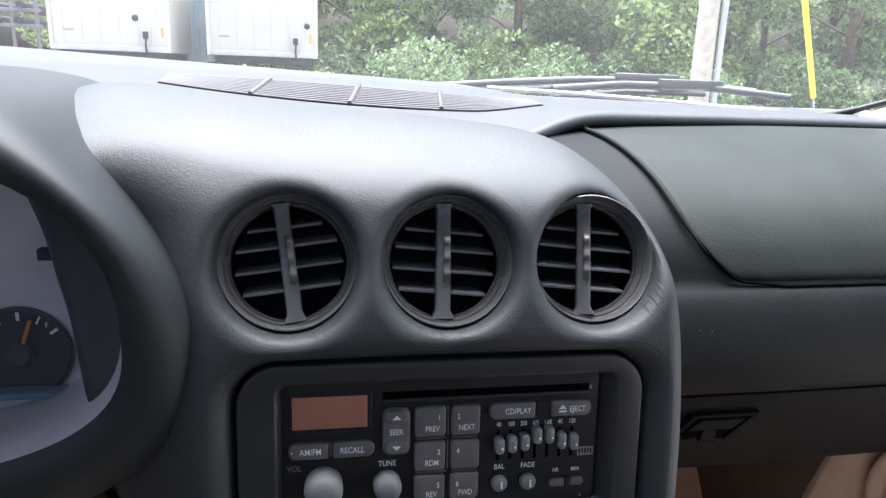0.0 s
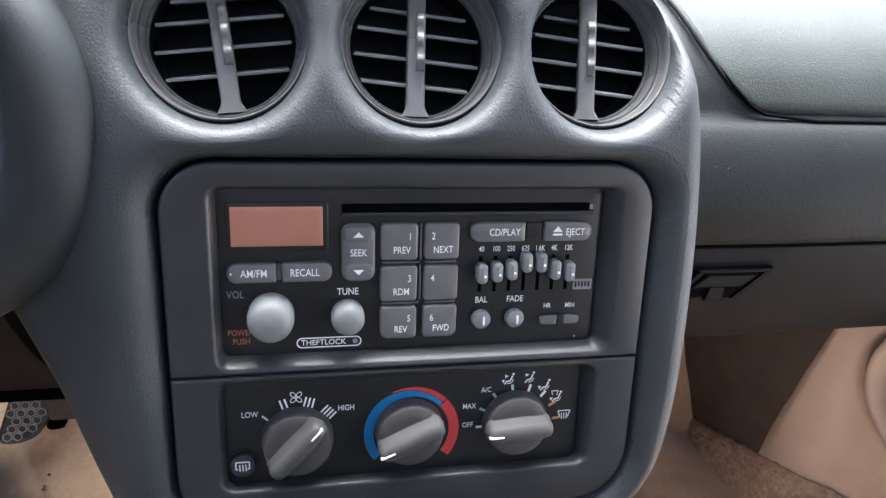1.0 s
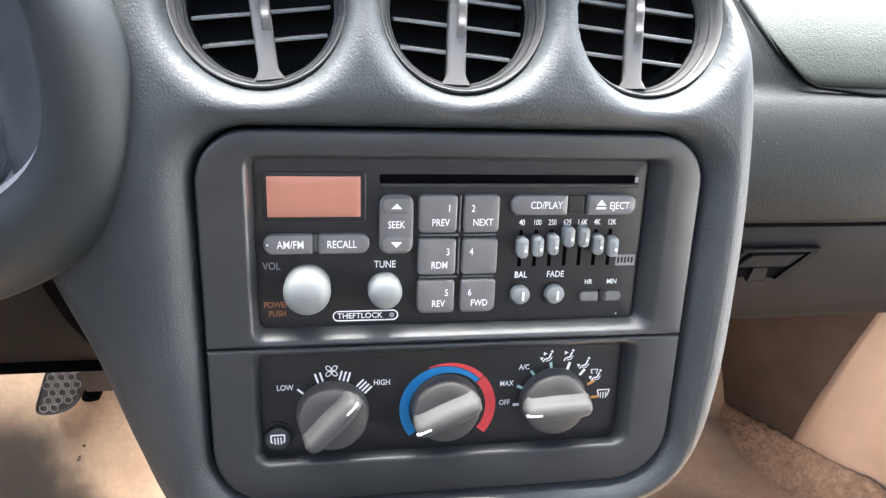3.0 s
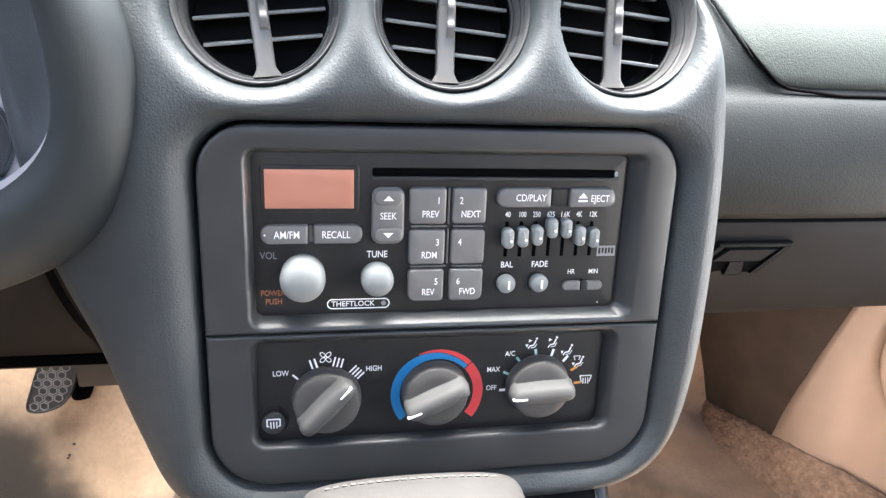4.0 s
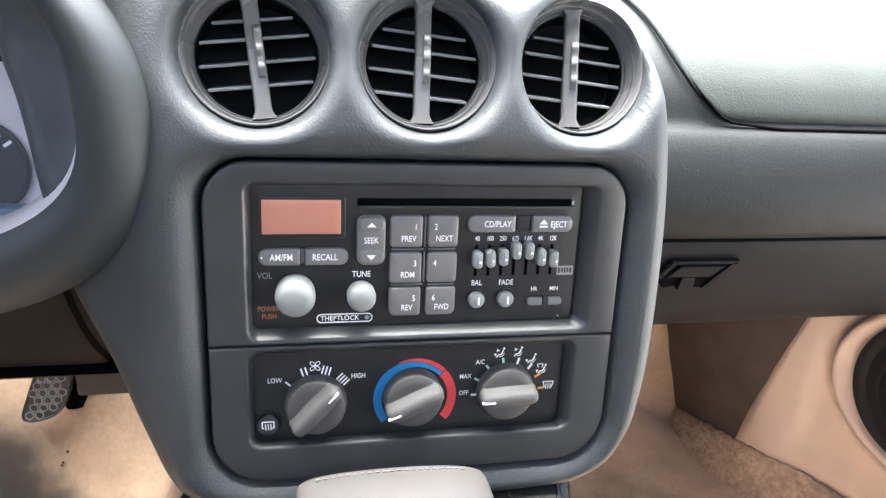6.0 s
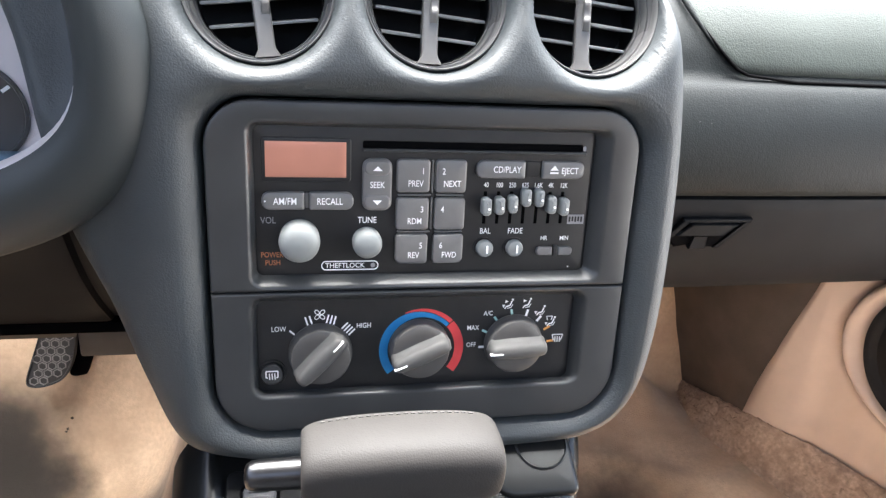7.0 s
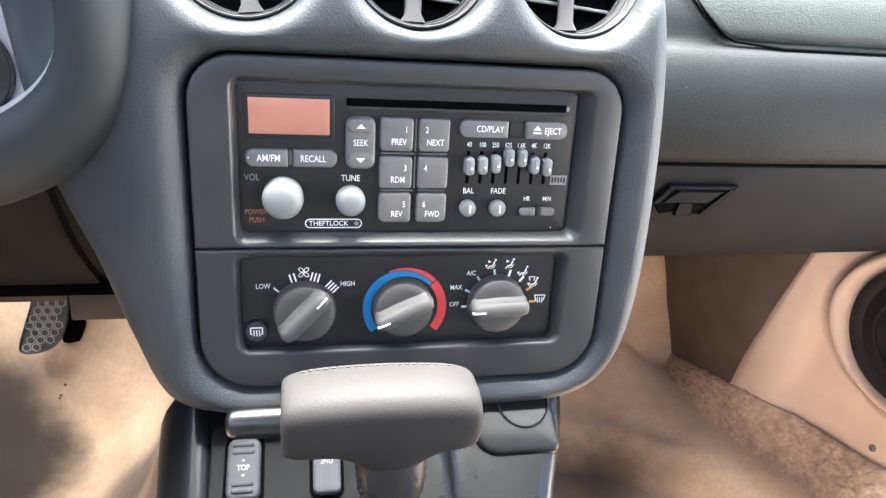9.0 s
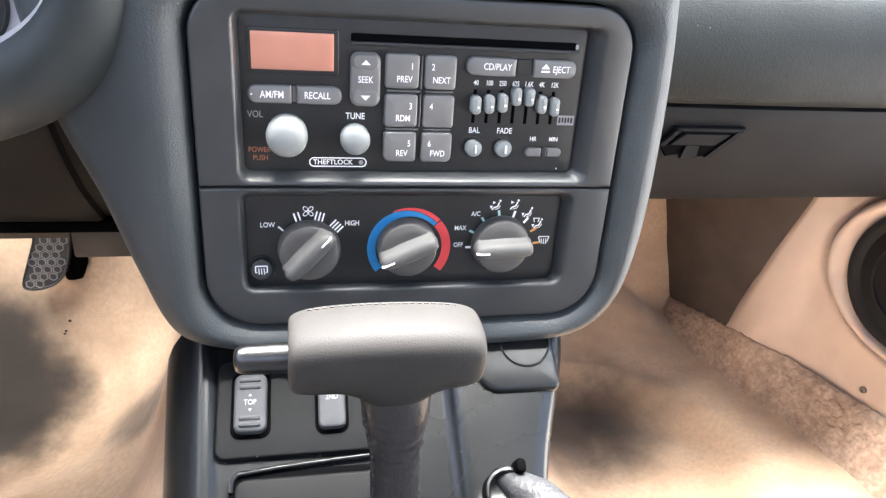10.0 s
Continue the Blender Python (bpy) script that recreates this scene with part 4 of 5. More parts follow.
def console_body():
    P = []
    for w in np.linspace(62, -260, 70):
        y = -49 + 0.857 * w
        z = -219 + 0.514 * w if w > -70 else -219 - 36 + 0.2 * (w + 70)
        t = (62 - w) / 322
        l, r = -160 + 14 * t, 114 - 34 * smooth(0, 0.45, t)
        row = [(l - 6, -330), (l - 3, z - 70), (l - 1, z - 44), (l + 1, z - 32)]
        row += [(l + 5, z - 22), (l + 11, z - 13), (l + 18, z - 5), (l + 23, z - 0.5), (l + 26.5, z + 1), (l + 30, z - 0.5)]
        row += [(l + 33, z - 4), (l + 36, z - 6), (18, z - 6), (22, z - 5), (26, z + 1), (30, z + 5), (36, z + 7), (60, z + 8)]
        row += [(r - 12 + 12 * math.sin(a), z - 4 + 12 * math.cos(a)) for a in (0, 0.5, 1.0, 1.57)]
        row += [(r, z - 60), (r + 6, -330)]
        P.append([W(x, y, q) for x, q in row])
    grid("body", np.array(P), CONSOLE_PLASTIC, console, label="dark moulded console body", angle=50)


console_body()


def on_console(ob):
    ob.matrix_local = CONSOLE
    return ob


sp = on_console(plate("switch_plate", -123, -18, -31, 31, 1.0, 8, 6, PLATE, console, 1.5, "black switch plate"))
well = plate("switch_well", -114.4, -90.2, -19.5, 22.6, 0.5, 6, 6, DARK, sp, 0.3)
top_switch = plate("top_switch", -112.2, -92.4, -17, 20, -5.5, 4, 5.0, SWITCH, sp, 2.4, "grey rocker switch for the folding roof", bulge=0.6)
lettering("TOP", 4.8, -102.4, 1.2, PRINT_DIM, top_switch, y=-6.4)
flat("mark", [[(-103.4, 5.2), (-101.4, 5.2), (-102.4, 6.8)], [(-103.4, -2.8), (-102.4, -4.4), (-101.4, -2.8)]], PRINT_DIM, top_switch, y=-6.4, thick=0.3)
for z in (15.5, 11.0, -8.5, -12.5):
    plate("ridge", -109, -96, z - 1.3, z + 1.3, -7.0, -4, 1.2, SWITCH, top_switch, 0.9)
plate("switch_well", -63, -42, -19.5, 16.5, 0.5, 6, 6, DARK, sp, 0.3)
gear_switch = plate("gear_switch", -61.0, -44.0, -17.0, 14, -5.0, 4, 4, SWITCH, sp, 2.0, "grey push switch", bulge=0.5)
lettering("2ND", 4.8, -52.5, 2.0, PRINT_DIM, gear_switch, y=-5.7)
on_console(plate("compartment_gap", -114, -16, -125, -39, 4.4, 9, 6, DARK, console, 0.4))
on_console(plate("compartment_lid", -111, -20, -122, -43, 3.2, 8, 7, PLATE, console, 2.0, "dark storage lid"))
tube("lid_lip", [(-113, 3.2, -50), (-112.5, 3.2, -43.5), (-109, 3.0, -39.8), (-85, 2.8, -37.5), (-50, 2.8, -35.2), (-16, 2.8, -33.5)], 1.5, CONSOLE_PLASTIC, console, n=8).matrix_local = CONSOLE
ash = on_console(plate("ashtray_lid", 42, 100, -3, 50, -10.5, 4, (17, 6, 12, 12), CONSOLE_PLASTIC, console, 4, "dark ashtray lid"))
lathe("thumb_notch", [(18, -10), (18, -11.2), (17.2, -11.7), (16.4, -10.9), (0.05, -10.7)], CONSOLE_PLASTIC, ash, n=40, centre=(79, 0, 31))
sock = on_console(lathe("lighter_socket", [(15, 2), (15, -9), (14, -10.2), (12.4, -10.4), (11.6, -9), (11.2, 6), (0.05, 6)], CHROME, console, n=40, centre=(51, -4, -66), label="chrome-rimmed socket"))
bm = bmesh.new()
box(bm, 56, 63, -22, -6, -57, -48, 3)
part("socket_cover", bm, DARK, sock, "black flip cover")

grip = thing("park_brake_grip", "grey leather-grained grip beside the console", "handle")
tube("sleeve", [(58, -106, 456), (67, -118, 457), (81, -140, 453), (99, -175, 444), (126, -231, 427)], [9.5, 13, 15.5, 17, 18], GRIP_LEATHER, grip, n=28)
tube("end_cap", [(51, -98, 455), (59, -107, 456)], [7, 9.6], PLASTIC, grip, n=20)

# ---- gear lever ----
lever = thing("gear_lever", "grey leather T-handle gear lever with a chrome button", "gear lever")


def t_handle():
    P = []
    x0, x1 = -76.5, 18.5
    for s in np.linspace(-1, 1, 44):
        x = (x0 + x1) / 2 + (x1 - x0) / 2 * math.sin(s * math.pi / 2)
        e = (1 - abs(math.sin(s * math.pi / 2)) ** 5.0) ** 0.32 if abs(s) < 1 else 0.0
        u = (x - x0) / (x1 - x0)
        cy, cz = -114, -129.8 + 2.2 * math.sin(math.pi * u)
        hy, hz = 23 * (0.70 + 0.30 * e), 21.8 * (0.66 + 0.34 * e)
        if abs(s) == 1:
            hy, hz = hy * 0.6, hz * 0.6
        row = []
        for k in range(40):
            t = 2 * math.pi * k / 40
            c, q = math.cos(t), math.sin(t)
            p = 2.9
            yv = hy * math.copysign(abs(c) ** (2 / p), c)
            zv = hz * math.copysign(abs(q) ** (2 / p), q)
            if zv < 0:
                neck = math.exp(-(abs(x + 24) / 17) ** 2.2)
                zv *= 0.92 + 0.95 * neck
                yv *= 1 - 0.12 * (1 - neck) * (-zv / hz)
            row.append(W(x, cy + yv - 0.18 * zv, cz + zv))
        P.append(row)
    grid("handle", np.array(P), LEATHER, lever, close_v=True, caps=True, label="leather-wrapped T-handle", angle=80)
    # stem
    P = []
    for z in np.linspace(-140, -300, 60):
        t = (-140 - z) / 160
        a = 13.4 + 5.0 * float(smooth(-196, -158, z)) + 7 * smooth(-235, -300, z) + 0.7 * math.sin(z * 0.9) * math.exp(-((z + 180) / 20) ** 2)
        b = a * 0.92
        row = []
        for k in range(32):
            th = 2 * math.pi * k / 32
            row.append(W(-23 + 3 * t + a * math.cos(th), -112 - 28 * t + b * math.sin(th), z))
        P.append(row)
    stem = grid("stem", np.array(P), STEM, lever, close_v=True, label="leather stem with a stitched seam", angle=80)
    bm = bmesh.new()
    for z in np.arange(-164, -290, -4.2):
        t = (-140 - z) / 160
        a = 13.4 + 5.0 * float(smooth(-196, -158, z)) + 7 * float(smooth(-235, -300, z)) + 0.4
        x, y = -23 + 3 * t - a * 0.90, -112 - 28 * t - a * 0.92 * 0.44
        box(bm, -0.6, 0.6, -0.6, 0.6, -1.5, 1.5, 0, 1, Matrix.Translation(Vector(W(x, y, z))))
    part("stitching", bm, STITCH, stem)
    bm = bmesh.new()
    for x in np.arange(-66, 9, 3.6):
        s = (x + 29.0) / 47.5
        e = (1 - abs(s) ** 5) ** 0.32
        h = 0.66 + 0.34 * e
        box(bm, -1.1, 1.1, -0.5, 0.5, -0.35, 0.35, 0, 1, Matrix.Translation(Vector(W(x, -114 + 0.52 * 23 * (0.7 + 0.3 * e) - 0.18 * 20.6 * h, -129.8 + 2.2 * math.sin(math.pi * (s + 1) / 2) + 20.75 * h))))
    part("stitching", bm, STITCH, lever)
    P = []
    for x, r in ((-70, 7.8), (-96, 7.4), (-99.5, 6.9), (-101.5, 5.6), (-102.3, 3.2), (-102.6, 0.2)):
        P.append([W(x, -114 + r * 0.95 * math.cos(t), -131 + r * math.sin(t)) for t in [2 * math.pi * k / 28 for k in range(28)]])
    btn = grid("release_button", np.array(P), CHROME, lever, close_v=True, caps=True, label="polished release button", angle=50)


t_handle()
P = []
for z in np.linspace(-252, -310, 14):
    a = 19 + 8 * smooth(-252, -310, z) + 2.5 * math.sin((z + 252) * 0.5)
    P.append([W(-20 + a * 1.05 * math.cos(2 * math.pi * k / 36), -136 + a * 1.2 * math.sin(2 * math.pi * k / 36), z) for k in range(36)])
grid("boot", np.array(P), LEATHER, lever, close_v=True, label="pleated leather boot", angle=80)

# ---- footwells ----


def bumpy(P, amount, scale):
    out = np.array(P, float)
    for v in out.reshape(-1, 3):
        q = noise.noise(Vector(v) * scale) + 0.5 * noise.noise(Vector(v) * scale * 2.3)
        v[2] += q * amount
        v[1] += q * amount * 0.5
    return out


def footwell(side):
    """Carpet from the tunnel over the floor to the toe board; the passenger's floor drops behind a crease."""
    if side > 0:
        line = [(40, -300), (90, -320), (132, -370), (168, -440), (205, -495), (245, -522), (300, -538), (420, -542), (520, -542), (640, -540), (760, -538)]
    else:
        line = [(-80, -300), (-150, -320), (-190, -370), (-218, -430), (-240, -485), (-268, -518), (-320, -538), (-420, -545), (-560, -545), (-640, -540), (-760, -535)]
    p = smooth_line(line, 70)
    rows = []
    for y in np.r_[np.linspace(-700, 0, 24, endpoint=False), np.linspace(0, 640, 110)]:
        row = []
        for x, z in p:
            if side > 0:
                lift = (55 * float(smooth(340, 560, y)) * float(smooth(540, 430, x)) + 330 * float(smooth(540, 640, y)) ** 1.3) * float(smooth(640, 560, x))
                crease = float(np.interp(x, [150, 250, 376, 460, 499, 525], [392, 376, 352, 300, 214, 120]))
                z -= 48 * float(smooth(-4, 60, crease - y)) * float(smooth(525, 420, x)) * float(smooth(170, 250, x)) * float(smooth(-120, 60, y))
            else:
                lift = 330 * float(smooth(330, 640, y)) ** 1.15
                z -= 35 * float(smooth(1.15, 0.55, math.hypot((x + 430) / 170, (y - 340) / 150))) * float(smooth(-380, -500, z))
            yy = y if y < 400 else 400 + (y - 400) * (0.72 if side > 0 else 0.62)
            row.append(W(x, yy, max(z, min(z + lift, 40)) if z + lift < 40 else z))
        rows.append(row)
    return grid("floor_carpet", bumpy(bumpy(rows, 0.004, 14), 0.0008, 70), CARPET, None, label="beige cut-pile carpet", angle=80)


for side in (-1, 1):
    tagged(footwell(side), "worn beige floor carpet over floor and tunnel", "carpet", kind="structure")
bm = bmesh.new()
box(bm, -800, 800, 615, 640, 200, 846)
tagged(part("firewall", bm, SHADE_BROWN, None), "dark brown firewall below the dash", "wall", kind="structure")


KICK = smooth_line([(-260, 660), (-100, 657), (60, 652), (134, 646), (210, 632), (273, 605), (300, 581), (335, 561), (400, 552), (470, 550), (560, 550), (640, 548)], 160)


def kick_x(y, z):
    """The side panel draws in towards the firewall, more so higher up."""
    return float(np.interp(y, KICK[:, 0], KICK[:, 1])) - 0.22 * (z + 530) * float(smooth(300, 560, y))


SPEAKER_AT = (167, -290)


def kick_panel():
    pan = thing("kick_panel", "beige moulded side panel with a round loudspeaker", "side panel")
    # the beige moulding ends in a rounded lip; its shaded end, dark by colour, goes on towards the firewall
    P, Q = [], []
    for z in np.linspace(-565, -120, 190):
        lip = float(np.interp(z, [-480, -180], [352, 292]))
        row = []
        for a in (90, 75, 60, 45, 30, 15):
            row.append(W(kick_x(lip, z) + 40 * (1 - math.cos(radians(a))), lip + 40 * math.sin(radians(a)), z))
        for y in np.r_[np.linspace(lip, 270, 20, endpoint=False), np.linspace(270, 60, 130, endpoint=False), np.linspace(60, 20, 8)]:
            r = math.hypot(y - SPEAKER_AT[0], z - SPEAKER_AT[1])
            x = kick_x(y, z) - 14 * float(smooth(113, 102, r)) + 16 * float(smooth(99, 88, r)) + 15 * math.exp(-((r - 114.5) / 2.3) ** 2)
            x += 14 * float(smooth(-455, -530, z)) * float(smooth(420, 300, y))
            row.append(W(x, y, z))
        P.append(row)
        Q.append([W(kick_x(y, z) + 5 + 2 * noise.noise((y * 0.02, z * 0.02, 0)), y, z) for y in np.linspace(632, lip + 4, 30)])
    grid("panel", np.array(P), BEIGE, pan, label="smooth beige moulding", angle=70)
    grid("shaded_end", np.array(Q), SHADE_BROWN, pan, label="far end of the panel, shade put into its colour", angle=70)
    at = Matrix.Translation(Vector(W(634, *SPEAKER_AT))) @ pose(0, 0, 0, 0, 0, -77)
    grille = lathe("speaker_grille", [(90, 14), (90, -3), (88, -6), (83, -6.5), (78, -4.5), (74, -1), (50, -4), (0.05, -6)], SPEAKER, pan, n=72, label="black speaker grille")
    grille.matrix_local = at
    lathe("speaker_rim", [(58, -3), (58, -7.5), (56, -8.2), (54, -7.5), (54, -3)], SPEAKER, grille, n=56)
    b = lathe("bolt", [(4.6, 1), (4.6, -1.5), (3.8, -2.4), (2.1, -2.2), (1.8, -1.2), (0.05, -1.2)], STEEL, pan, n=20, label="steel fixing bolt")
    b.matrix_local = Matrix.Translation(Vector(W(638, 180, -455))) @ pose(0, 0, 0, 0, 0, -88)


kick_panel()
low = smooth_line([(562, 580, -541), (549, 530, -543), (520, 425, -545), (552, 305, -546), (586, 215, -546), (606, 94, -546), (616, -20, -546), (620, -140, -546)], 240)
high = smooth_line([(560, 586, -541), (554, 552, -537), (555, 440, -503), (563, 340, -477), (582, 302, -476), (608, 272, -479), (634, 210, -480), (650, 134, -472), (656, 0, -462), (660, -140, -456)], 240)
P = []
for a, b in zip(low, high):
    row = []
    wide = float(np.linalg.norm(b - a))
    for q in np.linspace(-0.06, 1.12, 60):
        p = a + (b - a) * q
        row.append(W(p[0], p[1], a[2] + (b[2] - a[2]) * float(smooth(-0.05, 1.0, q)) + 0.16 * wide * math.sin(math.pi * min(max(q, 0), 1)) ** 0.7 - (4 if q < 0 else 0)))
    P.append(row)
P = np.array(P)
calm = np.array([math.sin(math.pi * min(max(q, 0), 1)) ** 0.6 for q in np.linspace(-0.06, 1.12, 60)])[None, :, None]
P = P + (bumpy(bumpy(P, 0.0036, 45), 0.0042, 150) - P) * calm
tagged(grid("sill_carpet", P, CARPET_DARK, None, angle=80), "matted brown carpet along the sill", "carpet", kind="structure")


def pedal():
    ped = thing("accelerator_pedal", "grey rubber pedal with a honeycomb tread", "pedal")
    m = Matrix.Translation(Vector(W(-386, 430, -384))) @ pose(0, 0, 0, -12, 0, 0)
    shape = [(-6, 56), (34, 56), (32, 28), (27, -2), (15, -26), (-4, -36), (-23, -37), (-29, -29), (-21, -2), (-11, 28)]
    out = curve_through(shape, 120)
    mid = out.mean(axis=0)
    inset = lambda k: [tuple(mid + (q - mid) * k) for q in out]
    rings = [(inset(0.97), 8), (inset(1.0), 5), (inset(1.0), -3.5), (inset(0.975), -5.5), (inset(0.93), -5.5), (inset(0.91), -3.6), (inset(0.5), -3.8), (inset(0.05), -3.8)]
    pad = grid("pad", loft(rings), RUBBER, ped, close_v=True, caps=True, label="worn rubber pad", angle=35)
    pad.matrix_local = m
    for r in range(10):
        for c in range(7):
            x, z = -36 + 11.0 * c + (5.5 if r % 2 else 0), -38 + 9.5 * r
            near = resample(out, mid, [math.atan2(z - mid[1], x - mid[0])])[0]
            if np.hypot(x - mid[0], z - mid[1]) > np.hypot(*(near - mid)) - 7:
                continue
            o = [(x + 5.6 * math.cos(radians(60 * k + 30)), z + 5.6 * math.sin(radians(60 * k + 30))) for k in range(6)]
            i = [(x + 4.4 * math.cos(radians(60 * k + 30)), z + 4.4 * math.sin(radians(60 * k + 30))) for k in range(6)]
            grid("tread_cell", loft([(o, -3), (o, -5.2), (i, -5.2), (i, -3)]), TREAD, pad, close_v=True, angle=30)
    tube("arm", [(-370, 452, 280), (-360, 448, 288), (-354, 446, 306), (-352, 448, 330), (-354, 470, 420), (-360, 520, 560)], [6, 11, 12, 11, 9, 9], DARK, ped, n=14)


pedal()

# ---- the rest of the cabin ----
CABIN = material("cabin shell", (0.035, 0.037, 0.04), 0.7, var=0.1, scale=10)
# unseen plain blocks, added and sized to hold back daylight
for name, b in (("cabin_side", (-790, -765, -950, 640, 140, 820)), ("cabin_side", (765, 790, -950, 330, 140, 200)), ("cabin_front_side", (-745, -722, 150, 640, 140, 846)), ("cabin_front_side", (722, 745, 150, 640, 140, 846)), ("cabin_low_block", (-760, 760, -950, -210, 140, 430)), ("cabin_rear", (-790, 790, -980, -950, 140, 535)), ("ceiling", (-700, 815, -980, -50, 1300, 1325))):
    bm = bmesh.new()
    box(bm, *b, 8)
    tagged(part(name, bm, CABIN, None), "plain dark cabin wall, unseen, shaping the light", "wall", kind="structure")
# unseen beige wall, added so that the display mirrors something brown
bm = bmesh.new()
box(bm, -790, 790, -980, -940, 535, 950, 18)
tagged(part("rear_reflector", bm, material("rear reflector beige", (0.36, 0.29, 0.24), 0.8, var=0.1, scale=30, bump=0.3, bump_scale=300), None), "unseen beige wall for the display to mirror", "wall", kind="structure")
bm = bmesh.new()
box(bm, -790, 790, -950, 640, 60, 75)
tagged(part("floor", bm, CABIN, None), "floor pan below the carpet", "floor", kind="structure")

# ---- windscreen, wipers, cowl ----
GLASS = bpy.data.materials.new("windscreen glass")
GLASS.use_nodes = True
gt = GLASS.node_tree
gt.nodes.remove(gt.nodes["Principled BSDF"])
tr, gl, mx, lw, pw, sc = (gt.nodes.new(k) for k in ("ShaderNodeBsdfTransparent", "ShaderNodeBsdfGlossy", "ShaderNodeMixShader", "ShaderNodeLayerWeight", "ShaderNodeMath", "ShaderNodeMath"))
tr.inputs["Color"].default_value = (0.93, 0.97, 0.95, 1)
gl.inputs["Roughness"].default_value = 0.03
pw.operation, sc.operation = "POWER", "MULTIPLY_ADD"
pw.inputs[1].default_value = 5.0
sc.inputs[1].default_value, sc.inputs[2].default_value = 0.7, 0.05
gt.links.new(lw.outputs["Facing"], pw.inputs[0])
gt.links.new(pw.outputs["Value"], sc.inputs[0])
gt.links.new(sc.outputs["Value"], mx.inputs["Fac"])
gt.links.new(tr.outputs["BSDF"], mx.inputs[1])
gt.links.new(gl.outputs["BSDF"], mx.inputs[2])
# a pale translucent film puts haze into the glass, for the dash's reflection
film, haze, spots = (gt.nodes.new(k) for k in ("ShaderNodeMixShader", "ShaderNodeBsdfTranslucent", "ShaderNodeTexNoise"))
haze.inputs["Color"].default_value = (0.9, 0.92, 0.95, 1)
spots.inputs["Scale"].default_value = 5.0
spots.inputs["Detail"].default_value = 6.0
amount = gt.nodes.new("ShaderNodeMapRange")
amount.inputs["To Min"].default_value, amount.inputs["To Max"].default_value = 0.008, 0.03
gt.links.new(spots.outputs["Fac"], amount.inputs["Value"])
gt.links.new(amount.outputs["Result"], film.inputs["Fac"])
gt.links.new(mx.outputs["Shader"], film.inputs[1])
gt.links.new(haze.outputs["BSDF"], film.inputs[2])
gt.links.new(film.outputs["Shader"], gt.nodes["Material Output"].inputs["Surface"])
P = []
for t in np.linspace(0, 1, 12):
    P.append([(x * 1.0, 0.555 - 0.62 * t - 0.10 * (x / 0.7) ** 2, 0.835 + 0.52 * t) for x in np.linspace(-0.7, 0.7, 24)])
ws = grid("windscreen", np.array(P), GLASS, None, angle=80)
tagged(ws, "raked clear windscreen glass", "window", kind="structure")
ws.visible_shadow = False
WHITE_TRIM = material("pillar trim", (0.62, 0.60, 0.56), 0.45, var=0.05, scale=20)
GASKET = plain("black gasket", (0.006, 0.006, 0.006), 0.5)
ap = thing("windscreen_pillar", "pale pillar trim with a black gasket", "pillar")
tube("trim", [(597, 434, 836), (625, 423, 841), (660, 408, 850), (712, 388, 870), (735, 300, 940), (720, -60, 1340)], [7, 14, 18, 22, 26, 28], WHITE_TRIM, ap, n=16)
tube("gasket", [(556, 458, 846), (572, 450, 848), (591, 441, 850), (620, 431, 860), (648, 421, 870), (690, 396, 890), (704, 300, 968), (690, -60, 1352)], [2, 6, 7, 4, 4, 5, 6, 6], GASKET, ap, n=10)

COWL = material("cowl panel", (0.30, 0.31, 0.31), 0.5, var=0.15, scale=20)
cowl = []
for x in np.linspace(-760, 760, 50):
    b = -60 * (x / 700) ** 2
    cowl.append([W(x, y + b, z) for y, z in ((548, 140), (560, 150), (580, 154), (640, 150), (700, 140), (720, 120))])
tagged(grid("cowl_panel", np.array(cowl), COWL, None, angle=50), "dark plastic cowl below the windscreen", "cowl", kind="structure")
SEAL = material("pale screen trim", (0.42, 0.42, 0.42), 0.35, var=0.08, scale=40)
screen_trim = thing("windscreen_trim", "pale strip and black seal at the windscreen base", "trim", kind="structure")
tube("strip", [(150, 566, 867), (257, 552, 864), (400, 512, 858), (490, 480, 853), (566, 454, 849)], 3.0, SEAL, screen_trim, n=10)
tube("seal", [(270, 545, 860.5), (330, 530, 857.5), (400, 507, 853.5), (492, 470, 848.5)], [0.8, 2.6, 3.0, 1.2], GASKET, screen_trim, n=10)
WIPER = material("wiper grey", (0.05, 0.052, 0.053), 0.45, var=0.1, scale=60)


def wiper(points, label):
    w = thing("windscreen_wiper", label, "wiper", "pair of wipers")
    pts = [Vector(p) for p in points]
    tube("arm", [p + Vector((0, 0, 6)) for p in pts], 5.5, WIPER, w, n=8)
    tube("blade", [p + Vector((0, -8, -4)) for p in pts[:-1]], 4.0, GASKET, w, n=6)
    bm = bmesh.new()
    q = pts[-2]
    box(bm, q.x - 70, q.x + 30, q.y - 9, q.y + 9, q.z + 2, q.z + 16, 4)
    part("bracket", bm, WIPER, w)
    return w


wiper([(60, 590, 858), (180, 600, 868), (300, 604, 876), (420, 600, 878), (560, 570, 868)], "grey wiper arm resting at the windscreen base")
wiper([(250, 585, 862), (360, 590, 872), (480, 580, 872), (600, 545, 862)], "grey wiper blade resting along the cowl")

# ---- outdoors ----
ASPHALT = material("pale gravel", (0.36, 0.35, 0.33), 0.9, var=0.3, scale=30, bump=0.3, bump_scale=200)
bm = bmesh.new()
bmesh.ops.create_grid(bm, x_segments=2, y_segments=2, size=600)
tagged(part("ground", bm, ASPHALT, None), "pale gravel yard", "ground", kind="structure")
TRAILER = material("trailer white", (0.43, 0.425, 0.40), 0.4, var=0.04, scale=2)
STEEL_PAINT = material("trailer steel", (0.35, 0.37, 0.38), 0.5, var=0.1, scale=4)
